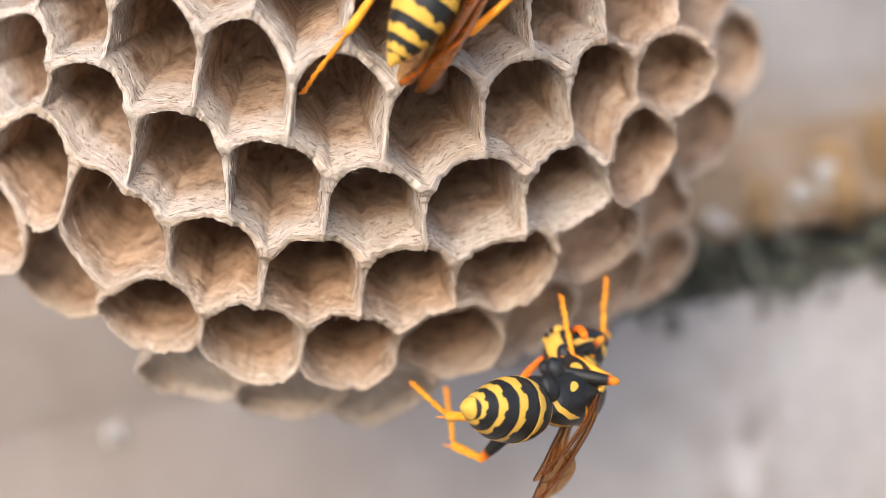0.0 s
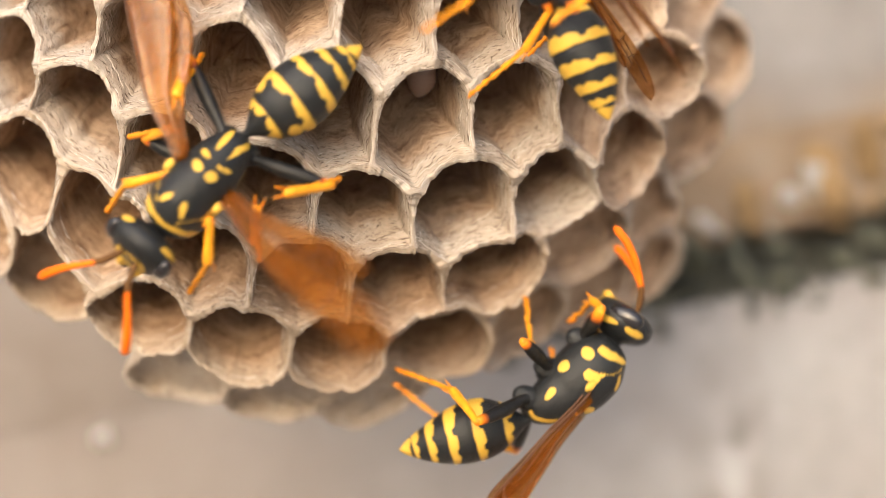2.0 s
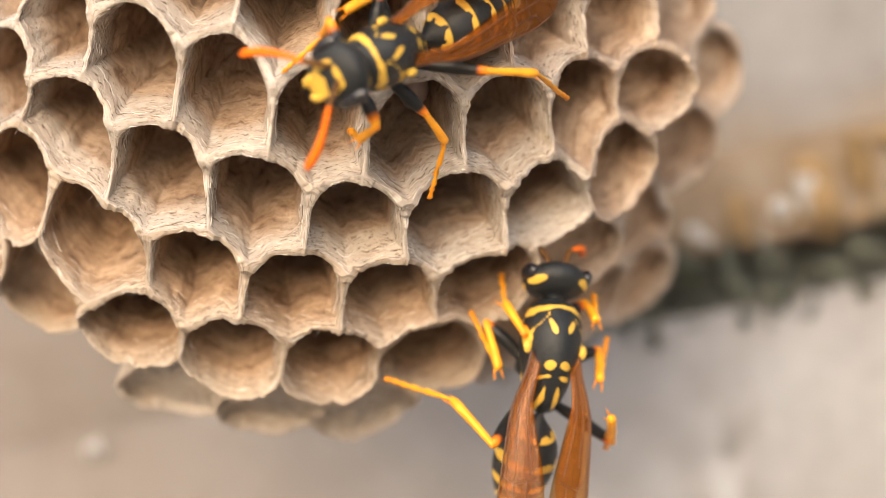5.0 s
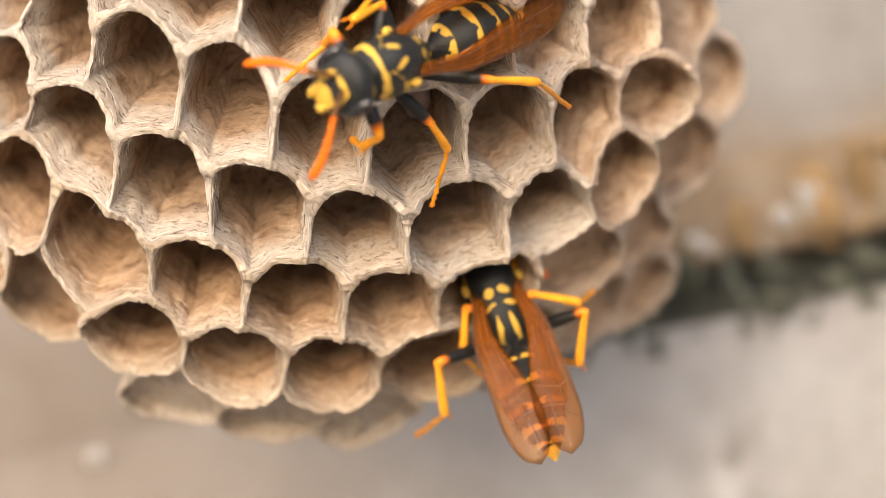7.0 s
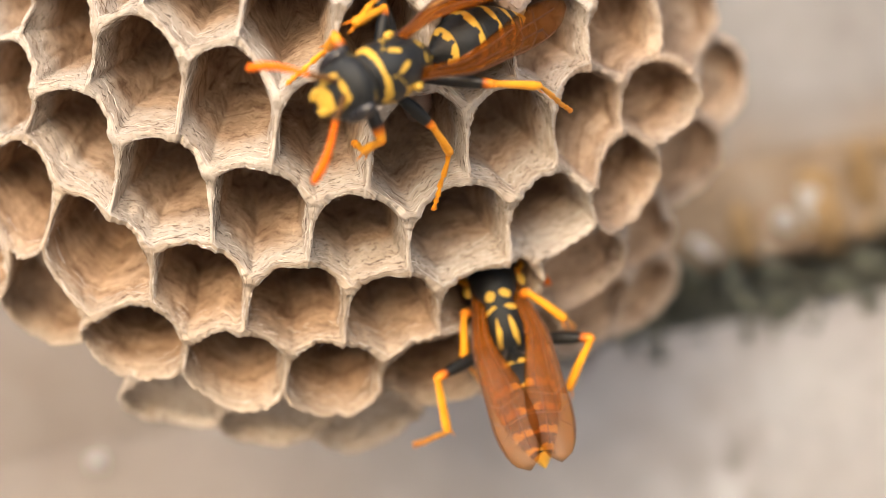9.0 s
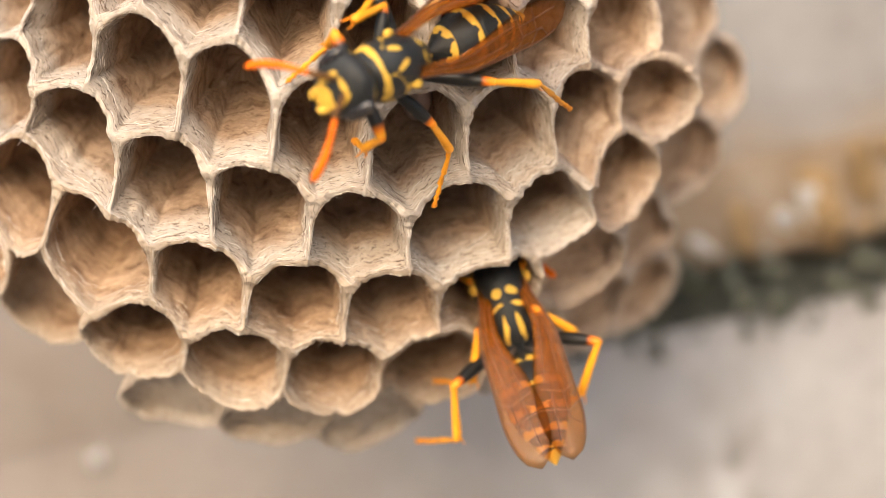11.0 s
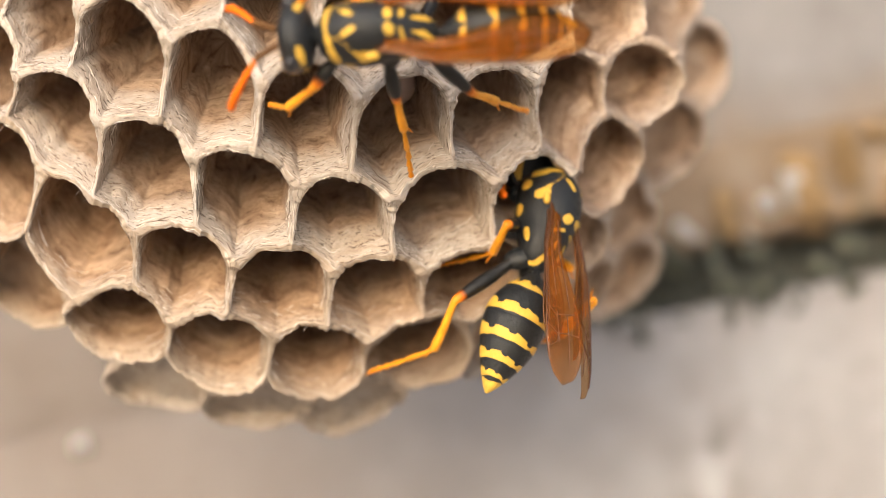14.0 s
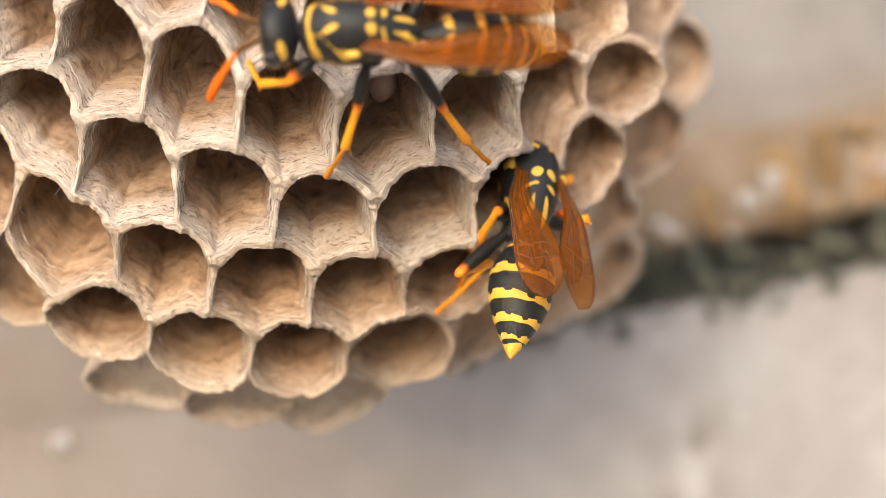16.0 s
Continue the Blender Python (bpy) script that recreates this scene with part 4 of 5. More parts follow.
def move_wasp(w, rows, feet, wings, heads):
    """rows: seconds, place, heading, lean, roll, bend of the abdomen down and to its left.
    feet: seconds and the places of some feet on the comb; wings: seconds, spread, lift, twist and how much farther the left ones are spread; heads: seconds, turn, nod, feelers' swing."""
    dense = filled(rows, feet)
    rows = [d[0] for d in dense]
    poses = [(t, body_pose(*p[:6])) for t, *p in rows]
    walk(w, poses)
    by = {c.name.split(".")[0]: c for c in w.children}
    gaster = by["abdomen"]
    walk(gaster, [(r[0], Matrix.Translation(WAIST * MM) @ Matrix.Rotation(radians(-r[8]), 4, "Z") @ Matrix.Rotation(radians(-r[7]), 4, "Y")) for r in rows])
    head = by["head"]
    walk(head, [(t, Matrix.Translation(NECK * MM) @ Matrix.Rotation(radians(turn), 4, "Z") @ Matrix.Rotation(radians(nod), 4, "Y")) for t, turn, nod, a, b in heads])
    for c in head.children:
        if c.name.startswith("antenna"):
            s, loc = c["side"], Matrix.Translation(c.location.copy())
            walk(c, [(t, loc @ Matrix.Rotation(radians(s * a), 4, "Z") @ Matrix.Rotation(radians(b), 4, "Y")) for t, turn, nod, a, b in heads])
    for c in w.children:
        if "wing" in c.name and "cap" not in c.name:
            hind = c.name.startswith("hind")
            walk(c, [(t, wing_pose(c, c["side"], (sp + (sum(more) if c["side"] > 0 else 0)) * (0.86 if hind else 1), li - (1 if hind else 0), tw)) for t, sp, li, tw, *more in wings])
        if c.name.split(".")[0] == "leg":
            nm, s = c["kind_of_leg"], c["side"]
            rest = LEGS[nm][4]
            side = ("l" if s > 0 else "r") + nm[0]
            rows_of = {"leg": [], "shin": [], "foot": []}
            held, plan = {}, []
            for (t, m), (row, place, loose, k, part_way) in zip(poses, dense):
                if side in loose:
                    plan.append((t, k, part_way, None))
                    continue
                into = m.inverted() @ STAGE
                spots = [(into @ (Vector(place[q]) * MM)) / MM / w.scale.x if q in place else None for q in (side, side + "A", side + "K")]
                f = spots[0] or Vector((rest[0], rest[1] * s, rest[2])) + Vector((noise.noise(Vector((t * 0.9, s * 3, ord(nm[0])))), 0.6 * noise.noise(Vector((t * 0.9, s * 5, 7 + ord(nm[0])))), 0))
                joints = leg_joints(nm, s, f, spots[1], spots[2], min(1.0, abs(row[6]) / 40))
                if part_way == 0:
                    held[k] = joints
                plan.append((t, k, part_way, joints))
            for t, k, part_way, joints in plan:
                if joints is None:
                    knee, ankle, toe = (p.lerp(q, part_way) for p, q in zip(held[k], held[k + 1]))
                    joints = leg_joints(nm, s, toe, ankle, knee, 0)
                for q, p in zip(rows_of, leg_pose(nm, s, *joints)):
                    rows_of[q].append((t, p))
            walk(c, rows_of["leg"])
            for k in c.children:
                walk(k, rows_of["foot" if k.name.startswith("foot") else "shin"])


def motions():
    a_rows = [
        (0, 6.78, 87.00, -7.40, 49, -63, 95, 34, 0),
        (0.5, 7.01, 87.00, -7.32, 49, -63, 95, 34, 0),
        (0.8, 7.17, 87.00, -7.55, 42, -54, 95, 42, 0),
        (1, 7.41, 87.00, -7.75, 36, -44, 98, 46, 0),
        (1.2, 6.54, 87.00, -7.48, 29, -30, 96, 42, 0),
        (1.5, 6.61, 87.00, -7.35, 22, -8, 78, 35, 0),
        (1.8, 7.38, 87.00, -7.42, 33, -5, 74, 34, 0),
        (2, 7.99, 87.00, -6.46, 46, -5, 76, 33, 0),
        (2.2, 8.70, 87.00, -4.76, 57, -5, 72, 36, 0),
        (2.5, 8.75, 87.00, -3.68, 52, -6, 68, 34, 0),
        (2.8, 8.70, 87.00, -1.34, 74, -10, 62, 32, 0),
        (3, 8.36, 87.00, -0.92, 76, -8, 54, 30, 0),
        (3.3, 8.43, 87.00, -0.39, 77, -8, 56, 30, 0),
        (3.6, 8.30, 87.00, -0.54, 72, -8, 60, 24, 0),
        (4, 8.08, 87.00, -3.53, 64, -4, 42, 46, 0),
        (4.2, 8.46, 87.00, -4.82, 65, 0, 30, 52, 0),
        (5.2, 6.28, 88.00, -4.13, 88, -8, 10, 30, 0),
        (6.3, 3.48, 91.20, -0.79, 108, -27, 0, 0, 0),
        (7, 3.64, 91.20, -0.69, 109, -27, 0, 0, 0),
        (9, 3.66, 91.20, -0.66, 105, -27, 0, 0, 0),
        (10.2, 3.74, 91.20, -0.43, 105, -27, 0, 0, 0),
        (11.3, 4.08, 91.00, -0.57, 107, -24, 0, 0, 0),
        (11.6, 4.33, 90.00, -2.26, 108, -16, 0, -2, 0),
        (11.8, 4.01, 88.50, -4.27, 104, -4, 0, 0, 0),
        (12, 4.81, 88.00, -4.47, 93, 0, 0, 8, 0),
        (12.2, 6.50, 88.00, -5.34, 68, 0, 10, 35, 20),
        (12.5, 8.10, 88.00, -3.90, 65, -3, 25, 48, 15),
        (12.8, 7.27, 88.00, -2.15, 75, -5, 25, 46, 15),
        (13, 7.90, 88.00, -0.36, 77, -8, 35, 36, 8),
        (13.4, 7.43, 88.00, 1.79, 80, -16, 46, 24, 0),
        (14, 7.28, 88.00, 2.60, 84, -30, 52, 22, 0),
        (14.5, 6.70, 88.00, 3.46, 88, -46, 36, 28, 0),
        (15, 7.10, 88.00, 3.67, 89, -47, 28, 28, 0),
        (16, 7.29, 88.00, 4.09, 91, -48, 24, 28, 0)]
    a_feet = {
        0: {"lm": (6.18, 90.00, -1.45), "lmA": (6.87, 87.00, -5.77), "lmK": (9.47, 85.00, -7.23), "rm": (9.25, 93.00, -0.54), "rmA": (8.67, 90.00, -4.89), "rmK": (9.80, 88.00, -7.49), "lh": (-2.42, 90.64, -6.69), "lhA": (0.26, 85.00, -8.60), "rh": (0.19, 93.00, -7.91), "lf": (8.20, 94.00, -5.40), "rf": (9.20, 94.00, -5.90)},
        0.5: {"lm": (6.13, 90.00, -1.46), "lmA": (6.81, 87.00, -5.84), "lmK": (9.17, 84.38, -7.34), "rm": (8.69, 93.00, -0.95), "rmA": (8.31, 90.00, -4.87), "rmK": (9.56, 88.00, -7.66), "lh": (-2.11, 90.87, -6.74), "lhA": (0.52, 85.00, -8.27), "rh": (0.03, 93.00, -7.89), "lf": (8.20, 94.00, -5.40), "rf": (9.20, 94.00, -5.90)},
        0.8: {"lm": (6.09, 90.00, -1.47), "lmA": (6.78, 87.00, -5.88), "lmK": (8.99, 84.00, -7.40), "rm": (8.36, 93.00, -1.20), "rmA": (8.09, 90.00, -4.86), "rmK": (9.41, 88.00, -7.75), "lh": (-1.93, 91.01, -6.78), "lhA": (0.67, 85.00, -8.07), "rh": (-0.06, 93.00, -7.88), "lf": (8.20, 94.00, -5.40), "rf": (9.20, 94.00, -5.90)},
        1: {"lm": (6.07, 90.18, -1.51), "lmA": (6.41, 87.00, -5.73), "lmK": (8.48, 83.71, -7.40), "rm": (8.39, 92.71, -1.89), "lh": (-1.19, 90.17, -5.77), "lhA": (1.02, 85.29, -7.70), "rh": (-0.67, 92.42, -7.58), "lf": (8.20, 94.00, -5.40), "rf": (9.20, 94.00, -5.90)},
        1.2: {"lm": (6.05, 90.36, -1.55), "lmA": (6.04, 87.00, -5.58), "lmK": (7.98, 83.43, -7.39), "rm": (8.42, 92.43, -2.59), "lh": (-0.46, 89.34, -4.77), "lhA": (1.37, 85.57, -7.33), "rh": (-1.28, 91.85, -7.29), "lf": (8.20, 94.00, -5.40), "rf": (9.20, 94.00, -5.90)},
        1.5: {"lm": (6.02, 90.63, -1.62), "lmA": (5.48, 87.00, -5.36), "lmK": (7.22, 83.00, -7.38), "lh": (0.64, 88.08, -3.26), "lhA": (1.89, 86.00, -6.77), "rm": (8.47, 92.00, -3.62), "rh": (-2.20, 90.98, -6.85), "lf": (8.70, 88.00, -4.67)},
        1.8: {"lm": (5.48, 90.55, -2.02), "lmA": (5.33, 87.00, -5.07), "lh": (-1.12, 89.31, -5.08), "lhA": (1.38, 86.00, -7.01), "rh": (-2.09, 91.51, -7.15), "lf": (8.01, 89.20, -4.16)},
        2: {"lm": (5.12, 90.50, -2.29), "lmA": (5.22, 87.00, -4.88), "lh": (-2.29, 90.14, -6.29), "lhA": (1.05, 86.00, -7.18), "rh": (-2.02, 91.86, -7.35), "lf": (7.55, 90.00, -3.82)},
        2.2: {"lm": (3.73, 89.22, -2.11), "lmA": (5.16, 87.00, -4.76), "lh": (-2.16, 89.64, -5.86), "lhA": (1.45, 86.00, -7.21), "rh": (-1.72, 92.24, -7.48), "lf": (7.49, 90.00, -2.43)},
        2.5: {"lm": (1.65, 87.30, -1.84), "lmA": (5.06, 87.00, -4.57), "lh": (-1.97, 88.89, -5.21), "lhA": (2.06, 86.00, -7.25), "lf": (7.39, 90.00, -0.36), "rh": (-1.26, 92.82, -7.66)},
        2.8: {"lm": (1.72, 87.57, -2.07), "lmA": (5.31, 87.00, -3.63), "lh": (-1.99, 88.87, -5.20), "lhA": (2.10, 86.00, -6.50)},
        3: {"lm": (1.78, 87.75, -2.22), "lmA": (5.48, 87.00, -3.00), "lh": (-2.00, 88.86, -5.19), "lhA": (2.12, 86.00, -6.00)},
        3.3: {"lm": (2.39, 87.30, -1.28), "lmA": (5.52, 87.00, -2.55), "lh": (-1.87, 88.99, -5.25), "lhA": (2.23, 86.00, -5.82)},
        3.6: {"lm": (2.89, 87.14, -0.73), "lmA": (5.39, 87.00, -2.51), "lh": (-1.79, 88.97, -5.20), "lhA": (2.23, 86.00, -5.86)},
        4: {"lm": (3.24, 87.68, -1.05), "lmA": (4.80, 87.00, -3.56), "lh": (-1.82, 88.55, -4.86), "lhA": (1.95, 86.00, -6.50)},
        4.2: {"lm": (3.41, 87.95, -1.21), "lmA": (4.50, 87.00, -4.08), "lh": (-1.83, 88.34, -4.69), "lhA": (1.81, 86.00, -6.83), "lf": (6.42, 89.72, -0.31)},
        5.2: {"lm": (2.50, 89.88, -2.96), "lh": (-1.31, 89.13, -6.83), "lhA": (1.42, 86.95, -7.24)},
        6.3: {"lhK": (0.54, 88.50, -5.10), "lhA": (1.01, 90.00, -7.49), "lh": (-0.56, 94.50, -9.31), "rhK": (9.01, 88.50, -2.53), "rhA": (8.70, 90.00, -4.48), "rh": (8.00, 94.50, -4.26), "lmK": (1.75, 88.50, -2.47), "lmA": (2.02, 90.00, -4.66), "lm": (2.90, 91.50, -5.43), "rmK": (7.14, 88.50, -1.32), "rmA": (8.86, 90.00, -1.34), "rm": (10.28, 94.00, -0.11)},
        7: {"lhK": (0.43, 88.50, -5.26), "lhA": (1.02, 90.00, -7.81), "lh": (-0.69, 94.50, -9.43), "rhK": (9.11, 88.50, -2.85), "rhA": (8.32, 90.00, -5.06), "rh": (7.65, 94.50, -5.02), "lmK": (1.65, 88.50, -2.34), "lmA": (2.01, 90.00, -4.64), "lm": (2.84, 91.50, -5.43), "rmK": (6.62, 88.50, -1.06), "rmA": (8.37, 90.00, -1.67), "rm": (9.57, 94.00, -1.08)},
        9: {"lhK": (0.26, 88.50, -5.64), "lhA": (1.09, 90.00, -8.49), "lh": (-0.92, 94.50, -9.72), "rhK": (9.33, 88.50, -3.53), "rhA": (7.64, 90.00, -6.20), "rh": (7.05, 94.50, -6.51), "lmK": (1.49, 88.50, -2.16), "lmA": (2.01, 90.00, -4.66), "lm": (2.76, 91.50, -5.52), "rmK": (5.70, 88.50, -0.65), "rmA": (7.49, 90.00, -2.36), "rm": (8.30, 94.00, -2.94)},
        10.2: {"lhK": (0.70, 88.50, -6.47), "lhA": (1.42, 90.00, -8.81), "lh": (-0.87, 94.50, -9.62), "rhK": (9.73, 88.50, -4.21), "rhA": (8.04, 90.00, -6.43), "rh": (7.48, 94.50, -7.00), "lmK": (2.06, 88.50, -3.00), "lmA": (2.28, 90.00, -5.36), "lm": (2.05, 91.50, -5.77), "rmK": (6.33, 88.50, -1.64), "rmA": (7.82, 90.00, -2.82), "rm": (8.57, 94.00, -3.35)},
        11.3: {"lhK": (1.14, 88.50, -7.30), "lhA": (1.74, 90.00, -9.11), "lh": (-0.82, 94.50, -9.50), "rhK": (10.13, 88.50, -4.89), "rhA": (8.45, 90.00, -6.67), "rh": (7.90, 94.50, -7.48), "lmK": (2.62, 88.50, -3.83), "lmA": (2.54, 90.00, -6.05), "lm": (1.33, 91.50, -6.02), "rmK": (6.95, 88.50, -2.62), "rmA": (8.14, 90.00, -3.28), "rm": (8.82, 94.00, -3.75)},
        11.6: {"lhK": (1.27, 88.50, -7.76), "lhA": (1.04, 90.00, -8.70), "lh": (-1.19, 94.50, -8.83), "rhK": (9.85, 88.50, -5.74), "rhA": (8.63, 90.00, -7.08), "rh": (8.15, 94.50, -7.80), "lmK": (2.36, 88.50, -4.71), "lmA": (2.28, 90.00, -5.95), "lm": (1.32, 91.50, -5.97), "rmK": (7.39, 88.50, -3.21), "rmA": (7.95, 90.00, -3.10), "rm": (8.55, 94.00, -3.11)},
        11.8: {"lhK": (1.41, 88.50, -8.22), "lhA": (0.36, 90.00, -8.29), "lh": (-1.54, 94.50, -8.16), "rhK": (9.59, 88.50, -6.60), "rhA": (8.83, 90.00, -7.49), "rh": (8.42, 94.50, -8.13), "lmK": (2.11, 88.50, -5.60), "lmA": (2.04, 90.00, -5.87), "lm": (1.33, 91.50, -5.92), "rmK": (7.85, 88.50, -3.80), "rmA": (7.77, 90.00, -2.93), "rm": (8.28, 94.00, -2.49)},
        12: {"lhK": (1.54, 88.50, -8.63), "lhA": (-0.22, 90.00, -7.94), "lh": (-1.84, 94.50, -7.60), "rhK": (9.37, 88.50, -7.34), "rhA": (9.01, 90.00, -7.86), "rh": (8.64, 94.50, -8.42), "lmK": (1.90, 88.50, -6.36), "lmA": (1.84, 90.00, -5.80), "lm": (1.34, 91.50, -5.89), "rmK": (8.25, 88.50, -4.31), "rmA": (7.63, 90.00, -2.79), "rm": (7.85, 91.50, -1.90), "lfK": (2.50, 88.50, -3.28), "lfA": (2.46, 90.00, -0.79), "lf": (1.43, 91.50, -0.71), "rfK": (6.59, 88.50, -2.44), "rfA": (6.46, 90.00, -1.71), "rf": (6.50, 91.50, -1.27)},
        12.5: {"lmK": (5.56, 86.00, -4.64), "lmA": (3.27, 87.50, -3.76), "lm": (0.10, 90.00, -1.41), "lhK": (3.08, 89.00, -7.71), "lhA": (1.94, 90.00, -8.23), "lh": (-0.75, 92.00, -7.47), "rhK": (8.71, 86.00, -6.64), "rhA": (9.61, 87.50, -7.29), "rh": (8.96, 90.00, -7.81), "lfK": (6.95, 86.00, -1.64), "lfA": (6.20, 87.50, -0.47), "lf": (6.50, 90.00, 0.13)},
        13: {"lmK": (4.73, 85.50, -1.75), "lmA": (3.27, 87.00, -2.91), "lm": (0.21, 90.00, -1.66), "lhK": (3.94, 85.50, -3.56), "lhA": (1.87, 87.00, -4.70), "lh": (-1.63, 90.00, -5.44), "rhK": (9.44, 85.50, -5.03), "rhA": (8.47, 87.00, -5.59), "rh": (7.59, 90.00, -5.91), "lfK": (5.61, 85.50, 2.19), "lfA": (6.16, 87.00, 3.51), "lf": (7.45, 90.00, 4.71)},
        13.4: {"lmK": (5.55, 85.50, 2.01), "lmA": (3.81, 87.00, 0.41), "lm": (0.52, 90.00, 1.19), "lhK": (2.63, 85.50, -1.65), "lhA": (1.42, 87.00, -4.11), "lh": (-1.48, 90.00, -5.42), "rhK": (9.65, 85.50, -2.96), "rhA": (8.99, 87.00, -3.61), "rh": (8.37, 90.00, -3.89)},
        14: {"lmK": (5.73, 85.00, 2.72), "lmA": (4.29, 87.00, 0.31), "lm": (1.14, 90.00, -0.42), "lhK": (2.62, 85.00, -1.56), "lhA": (1.19, 87.00, -4.80), "lh": (-2.54, 90.00, -6.25)},
        14.5: {"lhK": (4.58, 80.50, 2.35), "lhA": (4.12, 87.00, -1.33), "lh": (-0.20, 90.00, -3.07), "lmK": (4.72, 85.50, 1.03), "lmA": (3.91, 87.00, 0.45), "lm": (2.97, 90.00, -0.46), "rhK": (8.34, 91.50, -0.46), "rhA": (7.68, 93.00, -2.70), "rh": (7.27, 96.00, -5.09)},
        15: {"lhK": (4.76, 80.50, 2.87), "lhA": (4.61, 87.00, -1.07), "lh": (0.58, 90.00, -3.26), "lmK": (4.99, 85.50, 1.58), "lmA": (4.19, 87.00, 1.01), "lm": (3.41, 90.00, -0.49), "rhK": (8.64, 91.50, -0.19), "rhA": (7.98, 93.00, -2.42), "rh": (7.58, 96.00, -4.80)},
        16: {"lhK": (5.10, 80.50, 3.83), "lhA": (5.15, 87.00, -0.36), "lh": (1.84, 90.00, -3.57), "lmK": (5.12, 85.50, 1.87), "lmA": (4.46, 87.00, 0.72), "lm": (3.69, 90.00, -1.57), "rhK": (8.93, 91.50, -0.19), "rhA": (7.96, 93.00, -2.42), "rh": (6.73, 96.00, -5.95)}}
    a_wings = [(0, -7, 2, 0), (1.0, -6, 1, 0), (1.5, -3, 0, 0), (1.8, -2, 2, -20), (2.2, 0, 4, -25), (2.5, 0, 3, -25), (2.8, 2, 0, 0), (3.6, 2, 0, 0), (4, 3, 4, -5), (4.2, 4, 4, -8), (6.3, 0.6, 2, 0), (11.3, 0.6, 2, 0), (11.8, 1, 3, -5), (12, 2, 3, -5), (12.2, 4, 4, -20), (12.5, 4, 4, -30), (12.8, 5, 3, -15), (13, 4, 2, -5), (13.4, 0, 7, -5), (14, 1, 6, -8), (14.5, 2, 3, -8), (16, 1, 4, -8)]
    a_heads = [(0, 0, 40, 0, 115), (0.8, 0, 30, 0, 95), (1.2, 0, 20, 0, 55), (1.5, 0, 15, -10, 40), (2, 0, 15, -10, 30), (2.5, 0, 15, -10, 60), (2.8, 0, 75, 0, 100), (3.3, 0, 80, 0, 100), (3.6, 0, 60, 0, 95), (4, 0, 10, -25, 65), (5.2, 0, 20, 0, 40), (6.3, 0, 40, -10, 115), (11.3, 0, 40, -10, 115), (11.8, 0, 20, 0, 75), (12, 0, 15, 0, 55), (12.2, 0, 5, -20, 55), (12.8, 0, 10, -20, 60), (13.4, 0, 55, 0, 110), (14, 0, 55, 0, 115), (16, 0, 45, 0, 115)]
    b_rows = [
        (0, 2.53, 77.00, 16.61, 60, 0, 130, 0, 0),
        (0.5, 3.55, 77.00, 17.55, 60, 0, 130, 0, 0),
        (0.8, 3.37, 77.00, 16.90, 60, 0, 125, 0, 0),
        (1, 4.48, 77.00, 15.06, 65, 0, 110, 0, 0),
        (1.2, 4.65, 77.00, 11.93, 75, 0, 100, 15, 0),
        (1.3, 3.49, 77.00, 11.68, 100, 0, 95, 35, 0),
        (1.5, 3.27, 77.00, 11.92, 118, 0, 92, 40, 0),
        (1.8, 4.91, 77.00, 14.88, 120, 0, 92, 22, 0),
        (2, 4.67, 77.00, 15.05, 122, 0, 95, 12, 0),
        (2.2, 4.27, 77.00, 12.68, 148, 0, 95, 15, -30),
        (2.5, 4.35, 77.00, 14.28, 152, 0, 95, 8, -40),
        (2.8, 3.88, 77.00, 13.03, 155, 0, 95, 5, -35),
        (3, 0.70, 77.00, 12.90, 170, 0, 60, 10, -10),
        (3.2, 2.17, 77.00, 10.32, 222, 0, 10, 0, 0),
        (3.5, -1.33, 76.00, 10.15, 212, 48, 0, -18, 0),
        (3.6, -1.19, 76.00, 9.65, 211, 48, 0, -18, 0),
        (4, -1.90, 76.00, 9.52, 210, 48, 0, -18, 0),
        (6.3, -1.92, 76.00, 9.58, 210, 48, 0, -18, 4),
        (7, -1.79, 76.00, 9.48, 210, 48, 0, -18, 4),
        (9, -1.77, 76.00, 9.48, 210, 48, 0, -18, 4),
        (11.5, -1.79, 76.00, 9.49, 210, 48, 0, -18, 4),
        (13.6, -1.68, 76.00, 9.46, 210, 48, 0, -18, 4),
        (13.8, -1.67, 76.00, 9.52, 208, 48, 0, -18, 4),
        (14, -2.09, 73.71, 10.08, 183, 0, 12, 0, 0),
        (14.5, -2.84, 73.71, 10.16, 180, 0, 14, 16, 2),
        (15, -2.44, 73.71, 10.22, 179, 0, 14, 20, 0),
        (16, -2.03, 73.71, 10.03, 180, 0, 12, 20, 0)]
